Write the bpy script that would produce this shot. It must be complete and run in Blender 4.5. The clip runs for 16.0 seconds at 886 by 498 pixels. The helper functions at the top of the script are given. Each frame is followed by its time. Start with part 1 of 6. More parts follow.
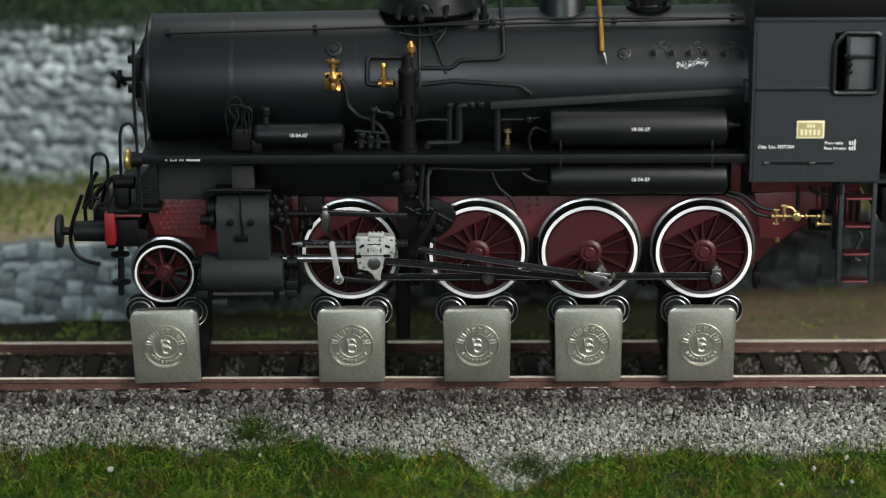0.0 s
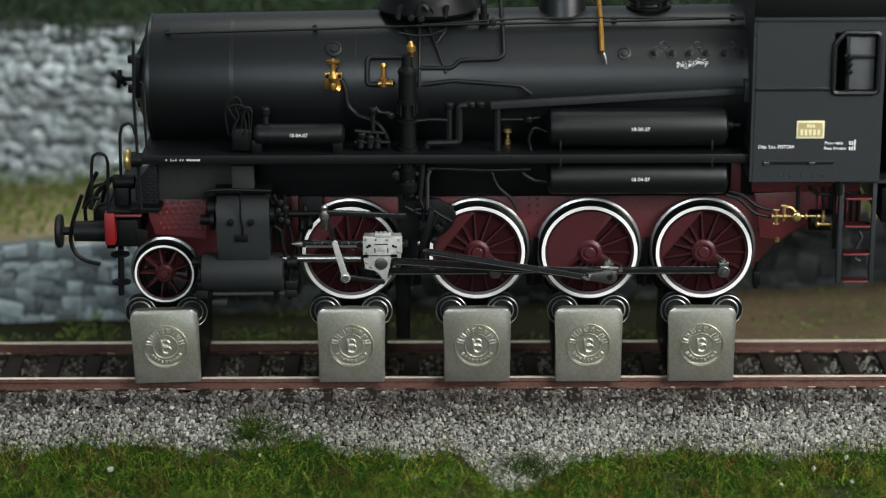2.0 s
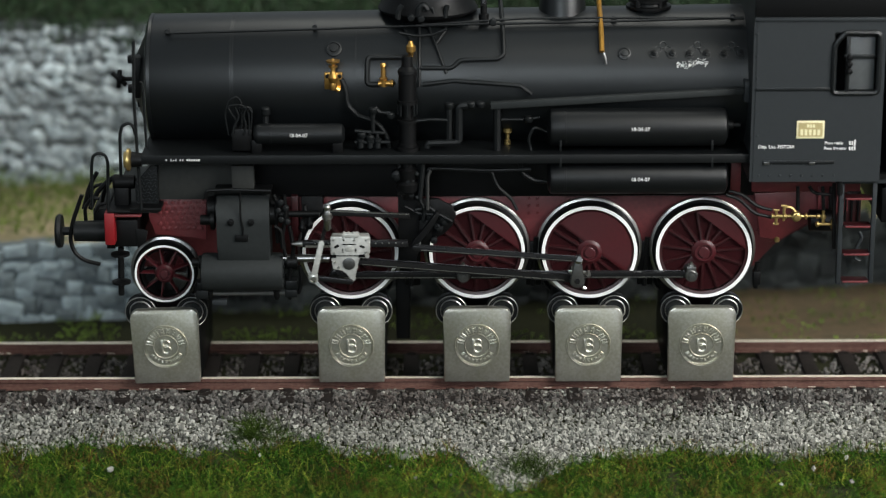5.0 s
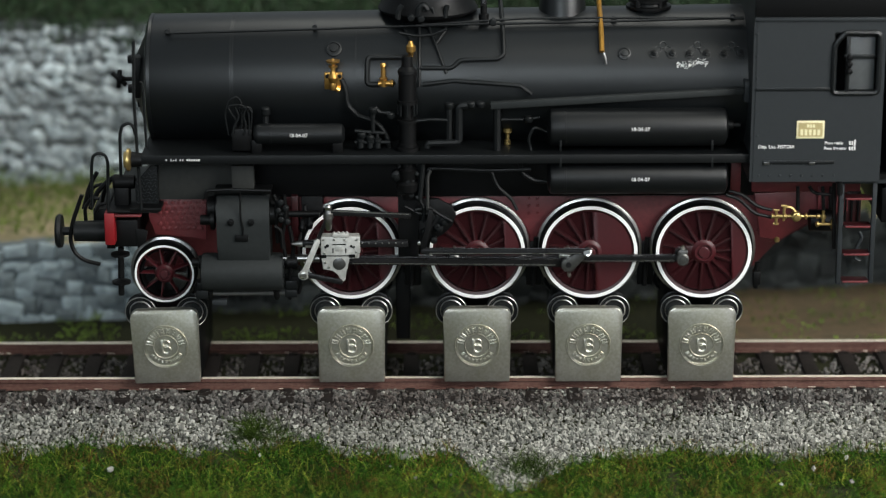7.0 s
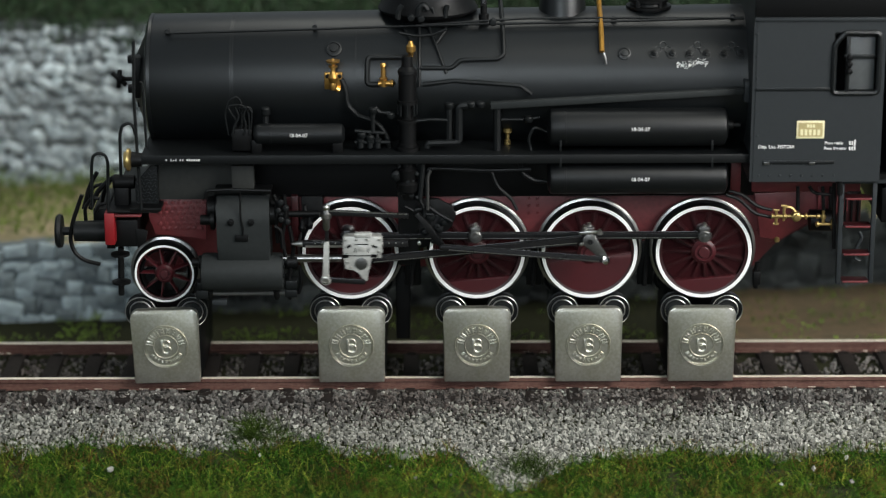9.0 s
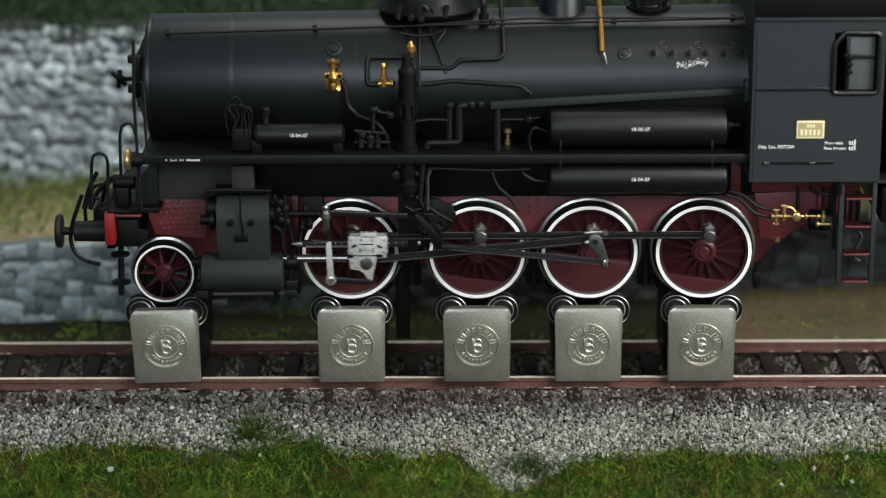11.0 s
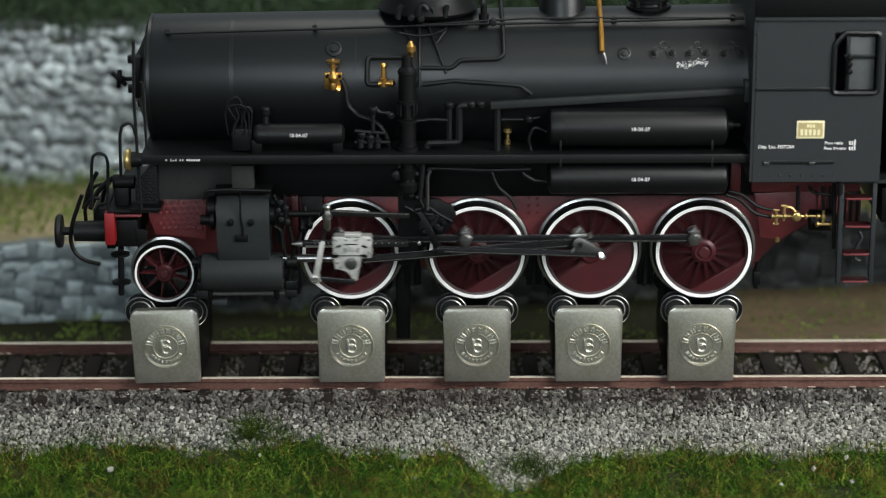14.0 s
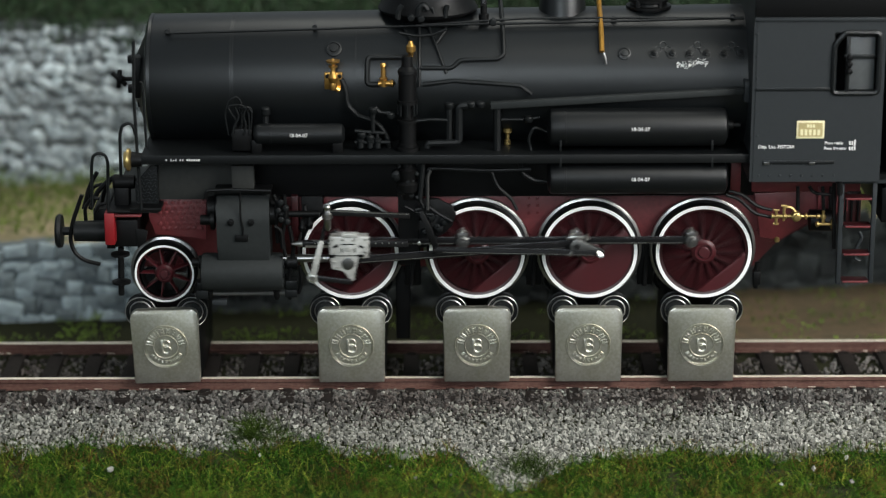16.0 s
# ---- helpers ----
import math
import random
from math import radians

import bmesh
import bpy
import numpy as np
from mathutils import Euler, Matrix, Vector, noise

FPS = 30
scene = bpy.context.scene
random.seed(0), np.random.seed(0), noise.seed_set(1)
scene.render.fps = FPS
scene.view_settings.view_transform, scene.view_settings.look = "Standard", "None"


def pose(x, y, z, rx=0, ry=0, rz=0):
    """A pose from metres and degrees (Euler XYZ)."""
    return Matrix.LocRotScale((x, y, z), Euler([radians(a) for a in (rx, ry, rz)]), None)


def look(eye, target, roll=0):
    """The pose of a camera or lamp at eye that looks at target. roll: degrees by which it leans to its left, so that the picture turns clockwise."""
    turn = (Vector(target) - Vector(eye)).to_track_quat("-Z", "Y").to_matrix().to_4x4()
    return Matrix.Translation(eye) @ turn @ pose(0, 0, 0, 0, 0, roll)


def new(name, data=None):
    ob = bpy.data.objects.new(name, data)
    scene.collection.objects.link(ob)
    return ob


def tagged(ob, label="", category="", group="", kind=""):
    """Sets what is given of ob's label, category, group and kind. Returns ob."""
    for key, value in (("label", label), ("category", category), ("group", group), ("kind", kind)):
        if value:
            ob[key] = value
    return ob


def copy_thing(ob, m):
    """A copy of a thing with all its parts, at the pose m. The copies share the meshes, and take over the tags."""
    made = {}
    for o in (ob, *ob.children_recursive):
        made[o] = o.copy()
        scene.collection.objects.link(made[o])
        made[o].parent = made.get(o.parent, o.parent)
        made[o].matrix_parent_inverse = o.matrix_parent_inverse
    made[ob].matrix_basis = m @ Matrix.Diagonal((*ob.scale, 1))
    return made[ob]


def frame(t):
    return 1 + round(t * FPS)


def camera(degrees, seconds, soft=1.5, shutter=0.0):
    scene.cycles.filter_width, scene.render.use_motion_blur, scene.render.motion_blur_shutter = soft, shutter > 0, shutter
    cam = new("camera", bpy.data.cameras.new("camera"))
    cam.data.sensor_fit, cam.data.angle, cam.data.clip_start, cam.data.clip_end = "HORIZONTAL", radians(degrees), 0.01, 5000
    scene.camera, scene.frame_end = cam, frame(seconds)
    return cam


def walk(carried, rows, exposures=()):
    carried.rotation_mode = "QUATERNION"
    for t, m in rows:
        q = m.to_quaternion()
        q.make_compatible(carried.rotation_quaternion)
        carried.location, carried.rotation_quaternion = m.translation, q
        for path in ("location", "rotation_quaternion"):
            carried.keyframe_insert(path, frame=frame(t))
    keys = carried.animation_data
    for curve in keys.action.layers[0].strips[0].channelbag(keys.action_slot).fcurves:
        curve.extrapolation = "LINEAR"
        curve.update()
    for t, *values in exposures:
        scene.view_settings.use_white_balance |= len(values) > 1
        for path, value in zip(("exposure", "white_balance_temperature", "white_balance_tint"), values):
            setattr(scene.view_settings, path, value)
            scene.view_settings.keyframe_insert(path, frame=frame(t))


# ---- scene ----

MM = 0.001   # everything below is drawn in millimetres; the railheads lie at z = 0

cam = camera(19.766, 16.0, soft=1.15, shutter=0.2)
EYE, AIM = (0.00000, -0.39480, 0.14200), (0.00000, -0.01290, 0.02305)
walk(cam, [(0.0, look(EYE, AIM, -0.18)), (16.0, look(EYE, AIM, -0.18))])
cam.data.dof.use_dof = True
cam.data.dof.focus_distance = 0.401
cam.data.dof.aperture_fstop = 13.5

# ---- light: a room with a large ceiling lamp above the layout, even light for dim walls, one added fill lamp ----
world = bpy.data.worlds.new("room_light")
scene.world = world
world.use_nodes = True
world.node_tree.nodes["Background"].inputs[0].default_value = (0.80, 0.92, 1.0, 1)
world.node_tree.nodes["Background"].inputs[1].default_value = 0.33


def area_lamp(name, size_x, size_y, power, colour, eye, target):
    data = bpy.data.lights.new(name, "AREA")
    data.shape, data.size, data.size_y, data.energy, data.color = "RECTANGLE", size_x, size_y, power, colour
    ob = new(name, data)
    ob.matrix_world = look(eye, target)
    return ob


area_lamp("ceiling_lamp", 1.00, 0.30, 5.8, (1.0, 1.0, 0.90), (0.55, -0.38, 0.90), (0, 0, 0.02))
area_lamp("ceiling_lamp", 0.90, 0.30, 3.2, (0.99, 0.99, 0.91), (0.10, 0.42, 0.95), (0, 0, 0.02))
area_lamp("window_light", 0.44, 0.26, 3.4, (0.84, 0.94, 1.0), (-0.16, -1.05, 0.40), (0, 0, 0.03))
# Unseen fill lamp, added close by to brighten the right side.
area_lamp("side_fill_lamp", 0.18, 0.13, 1.72, (1.0, 0.99, 0.97), (0.27, -0.23, 0.20), (0.02, 0, 0.02))
scene.view_settings.exposure = 0.0


# ---- materials ----
def material(name, colour, rough=0.5, metal=0.0, dark=0.7, grain=900.0, stain=60.0, bump=0.15, island=0.0, objrand=0.0, second=None, spec=0.5):
    """A surface with grain and stains: dark is the factor of the darkest spots, second a colour that the stains lead to."""
    m = bpy.data.materials.new(name)
    m.use_nodes = True
    nt = m.node_tree
    n, link = nt.nodes, nt.links.new
    bsdf = n["Principled BSDF"]
    tc = n.new("ShaderNodeTexCoord")
    fine, broad = n.new("ShaderNodeTexNoise"), n.new("ShaderNodeTexNoise")
    for tex, scale in ((fine, grain), (broad, stain)):
        tex.inputs["Scale"].default_value, tex.inputs["Detail"].default_value = scale, 4
        link(tc.outputs["Object"], tex.inputs["Vector"])
    mix = n.new("ShaderNodeMix")
    mix.data_type = "RGBA"
    other = second or [c * dark for c in colour]
    mix.inputs["A"].default_value, mix.inputs["B"].default_value = (*colour, 1), (*other, 1)
    ramp = n.new("ShaderNodeMapRange")
    ramp.inputs["From Min"].default_value, ramp.inputs["From Max"].default_value = 0.35, 0.68
    add = n.new("ShaderNodeMath")
    add.operation = "ADD"
    half = n.new("ShaderNodeMath")
    half.operation, half.inputs[1].default_value = "MULTIPLY", 0.5
    link(fine.outputs["Fac"], add.inputs[0]), link(broad.outputs["Fac"], add.inputs[1])
    link(add.outputs[0], half.inputs[0]), link(half.outputs[0], ramp.inputs["Value"])
    link(ramp.outputs[0], mix.inputs["Factor"])
    out = mix.outputs["Result"]
    for amount, node, socket in ((island, "ShaderNodeNewGeometry", "Random Per Island"), (objrand, "ShaderNodeObjectInfo", "Random")):
        if amount:
            src = n.new(node)
            hsv, rng = n.new("ShaderNodeHueSaturation"), n.new("ShaderNodeMapRange")
            rng.inputs["To Min"].default_value, rng.inputs["To Max"].default_value = 1 - amount, 1 + amount
            link(src.outputs[socket], rng.inputs["Value"]), link(rng.outputs[0], hsv.inputs["Value"]), link(out, hsv.inputs["Color"])
            out = hsv.outputs["Color"]
    link(out, bsdf.inputs["Base Color"])
    bsdf.inputs["Metallic"].default_value = metal
    bsdf.inputs["Specular IOR Level"].default_value = spec
    rr = n.new("ShaderNodeMapRange")
    rr.inputs["To Min"].default_value, rr.inputs["To Max"].default_value = max(rough - 0.08, 0.02), min(rough + 0.10, 1)
    link(broad.outputs["Fac"], rr.inputs["Value"]), link(rr.outputs[0], bsdf.inputs["Roughness"])
    if bump:
        bp = n.new("ShaderNodeBump")
        bp.inputs["Strength"].default_value, bp.inputs["Distance"].default_value = bump, 0.0002
        link(fine.outputs["Fac"], bp.inputs["Height"]), link(bp.outputs[0], bsdf.inputs["Normal"])
    return m


BLACK = material("satin_black_paint", (0.0045, 0.0056, 0.0062), 0.36, 0, 0.75, 1500, 55, 0.03, spec=0.42)
TANKBLACK = material("matt_tank_black", (0.0045, 0.0052, 0.0056), 0.42, 0, 0.75, 1500, 70, 0.03, spec=0.26)
CHESTGREY = material("dull_cylinder_grey", (0.019, 0.0215, 0.0215), 0.58, 0, 0.7, 1500, 110, 0.06, spec=0.2)
CABGREY = material("dark_grey_paint", (0.019, 0.022, 0.024), 0.50, 0, 0.85, 1500, 60, 0.03, spec=0.28)
SADDLE = material("weathered_grey_paint", (0.030, 0.031, 0.029), 0.6, 0, 0.7, 900, 90, 0.08, spec=0.2)
POLISH = material("polished_pin_face", (0.75, 0.74, 0.71), 0.18, 1, 0.85, 1800, 300, 0)
SOOT = material("matt_black_paint", (0.0030, 0.0031, 0.0033), 0.45, 0, 0.7, 1500, 90, 0.05, spec=0.18)
PIPE = material("black_pipe_paint", (0.005, 0.0060, 0.0064), 0.48, 0, 0.75, 1800, 120, 0.03, spec=0.22)
RED = material("oxide_red_paint", (0.145, 0.027, 0.030), 0.40, 0, 0.65, 1500, 120, 0.05, spec=0.42)
WHEELRED = material("dark_red_wheel_paint", (0.027, 0.0024, 0.0038), 0.40, 0, 0.6, 1500, 150, 0.05)
# Wheel red again, darker and duller: the shade between spokes as a colour.
WHEELBACK = material("shaded_wheel_web", (0.022, 0.0022, 0.0034), 0.6, 0, 0.6, 1500, 150, 0.05, spec=0.1)
WEIGHTRED = material("balance_weight_red", (0.054, 0.0058, 0.0085), 0.42, 0, 0.7, 1500, 150, 0.05)
BRIGHTRED = material("buffer_beam_red_paint", (0.20, 0.005, 0.008), 0.45, 0, 0.8, 1500, 150, 0.04)
WHITE = material("white_tyre_paint", (0.88, 0.88, 0.86), 0.45, 0, 0.9, 1800, 200, 0.03)
LETTER = material("white_lettering", (0.75, 0.75, 0.73), 0.6, 0, 0.85, 3000, 300, 0)
STEEL = material("bright_steel", (0.62, 0.61, 0.58), 0.28, 1, 0.75, 1800, 200, 0.05)
TYRE = material("worn_tyre_steel", (0.42, 0.41, 0.40), 0.30, 1.0, 0.7, 2500, 300, 0.05)
DARKSTEEL = material("burnished_dark_steel", (0.016, 0.016, 0.017), 0.28, 0.4, 0.6, 1800, 250, 0.06)
CRANKGREY = material("grey_cast_metal", (0.15, 0.15, 0.145), 0.34, 0.85, 0.7, 1800, 250, 0.08)
XHEAD = material("pale_cast_nickel", (0.50, 0.50, 0.47), 0.40, 0.35, 0.6, 1800, 300, 0.08)
BRASS = material("polished_brass", (0.66, 0.48, 0.19), 0.33, 0.9, 0.55, 1800, 300, 0.06)
BRONZE = material("brown_bronze_fitting", (0.60, 0.335, 0.09), 0.30, 0.9, 0.55, 1800, 300, 0.06)
GOLDPLATE = material("cream_gilt_plate", (0.74, 0.68, 0.42), 0.5, 0.0, 0.8, 2500, 300, 0.08)
GILTFIELD = material("dull_gilt_field", (0.46, 0.38, 0.18), 0.5, 0.2, 0.7, 2500, 300, 0.08)
COPPER = material("amber_varnished_rod", (0.42, 0.22, 0.04), 0.35, 0.7, 0.7, 1800, 250, 0.05)
STANDMETAL = material("nickel_plated_stand", (0.63, 0.62, 0.57), 0.34, 0.88, 0.78, 2600, 150, 0.12, objrand=0.13, second=(0.43, 0.415, 0.315))
RAILTOP = material("worn_railhead", (0.88, 0.80, 0.66), 0.40, 0.35, 0.8, 2000, 40, 0.04)
RAILSIDE = material("rusty_painted_rail", (0.070, 0.031, 0.025), 0.6, 0, 0.6, 1500, 160, 0.16, spec=0.2, second=(0.130, 0.072, 0.056))
SLEEPER = material("dark_stained_sleeper", (0.017, 0.013, 0.011), 0.75, 0, 0.5, 1200, 150, 0.3, spec=0.15)
GRAVEL = material("grey_granite_chippings", (0.285, 0.280, 0.250), 0.85, 0, 0.55, 1200, 35, 0.3, island=0.7, spec=0.15, second=(0.10, 0.096, 0.080))
DARKGRAVEL = material("stained_track_chippings", (0.115, 0.110, 0.102), 0.85, 0, 0.55, 1200, 35, 0.3, island=0.7, spec=0.15, second=(0.055, 0.042, 0.036))
# Darkened also to put the locomotive's shadow behind the track into the colour.
EARTH = material("dark_ballast_bed", (0.030, 0.031, 0.014), 0.95, 0, 0.5, 900, 50, 0.5, spec=0.1, second=(0.016, 0.016, 0.010))
TANEARTH = material("tan_earth", (0.44, 0.34, 0.21), 0.95, 0, 0.5, 500, 50, 0.6, second=(0.11, 0.10, 0.04))
BROWNEARTH = material("brown_earth", (0.15, 0.092, 0.048), 0.95, 0, 0.5, 500, 50, 0.6, second=(0.06, 0.050, 0.022))
# The dark second colour paints in shade between the blades.
GRASS = material("green_static_grass", (0.046, 0.104, 0.009), 0.7, 0, 0.6, 300, 60, 0, island=0.95, second=(0.010, 0.038, 0.005), spec=0.06)
WEED = material("olive_weed_leaves", (0.040, 0.062, 0.010), 0.7, 0, 0.6, 300, 60, 0, island=0.8, second=(0.018, 0.036, 0.006), spec=0.06)
WITHERED = material("withered_brown_grass", (0.13, 0.072, 0.022), 0.75, 0, 0.6, 300, 70, 0, island=0.6, spec=0.06)
STRAW = material("straw_grass", (0.19, 0.22, 0.03), 0.7, 0, 0.6, 300, 70, 0, island=0.6, spec=0.06)
BANKGRASS = material("bank_grass", (0.19, 0.28, 0.035), 0.7, 0, 0.6, 300, 60, 0, island=0.5, second=(0.07, 0.10, 0.015))
MOSS = material("dark_moss", (0.030, 0.042, 0.016), 0.95, 0, 0.5, 400, 50, 0.6, second=(0.018, 0.026, 0.010))
BUSH = material("dark_bush_leaves", (0.017, 0.044, 0.012), 0.7, 0, 0.6, 300, 60, 0, island=0.5)
WALLSTONE = material("pale_grey_limestone", (0.66, 0.72, 0.73), 0.8, 0, 0.45, 420, 210, 0.8, objrand=0.48, second=(0.22, 0.25, 0.26))
BLUESTONE = material("blue_grey_stone", (0.38, 0.44, 0.455), 0.85, 0, 0.5, 420, 180, 0.7, objrand=0.55)
DARKSTONE = material("dark_shaded_rubble", (0.085, 0.094, 0.093), 0.85, 0, 0.35, 400, 160, 0.6, objrand=0.6)
MORTAR = material("grey_mortar", (0.12, 0.13, 0.13), 0.95, 0, 0.6, 800, 90, 0.5)
BLUEJOINT = material("blue_grey_mortar", (0.14, 0.165, 0.175), 0.95, 0, 0.6, 800, 90, 0.5)
FADED = material("worn_small_lettering", (0.40, 0.40, 0.39), 0.7, 0, 0.8, 3000, 300, 0)
# Opaque grey: the pane's pale reflection is put into its colour.
GLASS = material("cab_window_glass", (0.075, 0.08, 0.082), 0.3, 0, 0.8, 1500, 200, 0)


# ---- mesh helpers ----
def link_mesh(name, bm, mat, parent=None, label="", smooth=35):
    """One mesh object, drawn in millimetres."""
    bmesh.ops.recalc_face_normals(bm, faces=bm.faces)
    bm.transform(Matrix.Scale(MM, 4))
    me = bpy.data.meshes.new(name)
    for f in bm.faces:
        f.smooth = True
    for e in bm.edges:
        if len(e.link_faces) == 2 and e.calc_face_angle(0) > radians(smooth):
            e.smooth = False
    bm.to_mesh(me)
    bm.free()
    me.materials.append(mat)
    ob = new(name, me)
    ob.parent = parent
    if label:
        ob["label"] = label
    return ob


def part(name, bm, mat, parent, label=""):
    return link_mesh(name, bm, mat, parent, label)


def thing(name, label, category, group="", at=(0, 0, 0)):
    ob = new(name)
    ob.empty_display_size = 0.005
    ob.location = Vector(at) * MM
    return tagged(ob, label, category, group)


def box(x0, x1, y0, y1, z0, z1, bev=0.0, bm=None):
    bm = bm or bmesh.new()
    vs = [bm.verts.new((x, y, z)) for x in (x0, x1) for y in (y0, y1) for z in (z0, z1)]
    fs = [bm.faces.new([vs[i] for i in q]) for q in ((0, 1, 3, 2), (4, 6, 7, 5), (0, 4, 5, 1), (2, 3, 7, 6), (0, 2, 6, 4), (1, 5, 7, 3))]
    if bev:
        es = {e for f in fs for e in f.edges}
        bmesh.ops.bevel(bm, geom=list(es), offset=bev, segments=2, affect="EDGES", profile=0.5)
    return bm


def ring_frame(axis):
    axis = Vector(axis).normalized()
    side = axis.cross(Vector((0, 1, 0)) if abs(axis.y) < 0.9 else Vector((1, 0, 0))).normalized()
    return side, axis.cross(side)


def lathe(origin, axis, profile, seg=24, bm=None):
    """A turned piece: profile is a row of (distance along the axis, radius)."""
    bm = bm or bmesh.new()
    o, a = Vector(origin), Vector(axis).normalized()
    s, t = ring_frame(a)
    rings = []
    for d, r in profile:
        if r < 1e-6:
            rings.append([bm.verts.new(o + a * d)])
        else:
            rings.append([bm.verts.new(o + a * d + (s * math.cos(2 * math.pi * k / seg) + t * math.sin(2 * math.pi * k / seg)) * r) for k in range(seg)])
    for u, v in zip(rings, rings[1:]):
        for k in range(seg):
            j = (k + 1) % seg
            if len(u) == 1 and len(v) > 1:
                bm.faces.new((u[0], v[k], v[j]))
            elif len(v) == 1 and len(u) > 1:
                bm.faces.new((u[k], v[0], u[j]))
            elif len(u) > 1:
                bm.faces.new((u[k], v[k], v[j], u[j]))
    for r in (rings[0], rings[-1]):
        if len(r) > 1:
            bm.faces.new(r)
    return bm


def rod(p0, p1, r, seg=10, bm=None, r2=None):
    d = Vector(p1) - Vector(p0)
    return lathe(p0, d, [(0, r), (d.length, r if r2 is None else r2)], seg, bm)


def tube(points, r, seg=8, bend=0.8, bm=None):
    """A bent pipe through the points, with rounded bends."""
    bm = bm or bmesh.new()
    ps = [Vector(p) for p in points]
    path = [ps[0]]
    for a, b, c in zip(ps, ps[1:], ps[2:]):
        u, v = a - b, c - b
        k = min(bend, u.length * 0.45, v.length * 0.45)
        p, q = b + u.normalized() * k, b + v.normalized() * k
        for f in (0, 0.25, 0.5, 0.75, 1):
            path.append(p * (1 - f) ** 2 + b * 2 * f * (1 - f) + q * f * f)
    path.append(ps[-1])
    rings, side = [], None
    for i, p in enumerate(path):
        d = (path[min(i + 1, len(path) - 1)] - path[max(i - 1, 0)]).normalized()
        if side is None:
            side, _ = ring_frame(d)
        side = (side - d * side.dot(d)).normalized()
        up = d.cross(side)
        rings.append([bm.verts.new(p + (side * math.cos(2 * math.pi * k / seg) + up * math.sin(2 * math.pi * k / seg)) * r) for k in range(seg)])
    for u, v in zip(rings, rings[1:]):
        for k in range(seg):
            j = (k + 1) % seg
            bm.faces.new((u[k], v[k], v[j], u[j]))
    bm.faces.new(rings[0]), bm.faces.new(rings[-1])
    return bm


def plate(outline, y0, y1, bev=0.0, bm=None):
    """A flat plate cut to an outline of (x, z), from depth y0 to y1."""
    bm = bm or bmesh.new()
    a = [bm.verts.new((x, y0, z)) for x, z in outline]
    b = [bm.verts.new((x, y1, z)) for x, z in outline]
    fs = [bm.faces.new(a), bm.faces.new(b)]
    for i in range(len(a)):
        j = (i + 1) % len(a)
        fs.append(bm.faces.new((a[i], b[i], b[j], a[j])))
    if bev:
        bmesh.ops.bevel(bm, geom=list({e for f in fs for e in f.edges}), offset=bev, segments=2, affect="EDGES", profile=0.5)
    return bm


def xz(points):
    return [(p[0], p[2]) for p in points]


def arc(cx, cz, r, a0, a1, n):
    return [(cx + r * math.cos(radians(a0 + (a1 - a0) * i / n)), cz + r * math.sin(radians(a0 + (a1 - a0) * i / n))) for i in range(n + 1)]


def lettering(text, x, y, z, size, parent, mat=None):
    """Flat letters that face the front; x and z are their middle."""
    cu = bpy.data.curves.new("lettering", "FONT")
    cu.body, cu.size, cu.align_x, cu.align_y = text, size * MM, "CENTER", "CENTER"
    cu.extrude, cu.offset = 0.00001, 0.000008
    cu.materials.append(mat or LETTER)
    ob = new("lettering", cu)
    ob.location, ob.rotation_euler = Vector((x, y, z)) * MM, (radians(90), 0, 0)
    ob.parent = parent
    return ob


# ---- ground ----
def shore(x):
    """Where the ballast gives way to grass, as a depth."""
    dip = 15.0 * math.exp(-((x - 11) / 6.5) ** 2)
    return -25.5 - dip + 1.6 * noise.noise(Vector((x * 0.32, 4, 7))) + 0.9 * noise.noise(Vector((x * 0.9, 2, 3))) + 1.2 * math.sin(x * 0.21) + 0.8 * math.sin(x * 0.53 + 1) + (1.8 if x < -18 else 0) - (1.0 if x > 20 else 0)


def ground_z(x, y):
    if y > 13:
        z = -3.2 - 0.6 * min((y - 13) / 10, 1)
    elif y > -13:
        z = -2.9
    elif y > -25:
        z = -2.9 - (-13 - y) / 12 * 3.4
    else:
        z = -6.3 - min((-25 - y) / 25, 1) * 1.2
    return z + 0.25 * noise.noise(Vector((x * 0.12, y * 0.12, 3)))


def make_ground():
    bm = bmesh.new()
    xs = [-400, -250, -150] + [i * 2.5 for i in range(-44, 45)] + [150, 250, 400]
    ys = [-380, -250, -150, -90] + [-70 + i * 2.0 for i in range(0, 76)] + [120, 200, 400]
    grid = [[bm.verts.new((x, y, ground_z(x, y))) for x in xs] for y in ys]
    for r0, r1 in zip(grid, grid[1:]):
        for i in range(len(xs) - 1):
            bm.faces.new((r0[i], r0[i + 1], r1[i + 1], r1[i]))
    ob = link_mesh("ground", bm, EARTH)
    return tagged(ob, "dark earth bed of the model railway layout", "ground", kind="structure")


def join_copies(name, base_v, base_f, mats, mat, label, category):
    """Many small pieces in one mesh: mats holds a 4 x 4 matrix for each."""
    v = np.array(base_v)
    vv = np.concatenate([v @ m[:3, :3].T + m[:3, 3] for m in mats]) * MM
    f = np.array(base_f)
    ff = (f[None, :, :] + (np.arange(len(mats)) * len(v))[:, None, None]).reshape(-1, f.shape[1])
    me = bpy.data.meshes.new(name)
    me.from_pydata(vv.tolist(), [], ff.tolist())
    me.materials.append(mat)
    return tagged(new(name, me), label, category, kind="stuff")


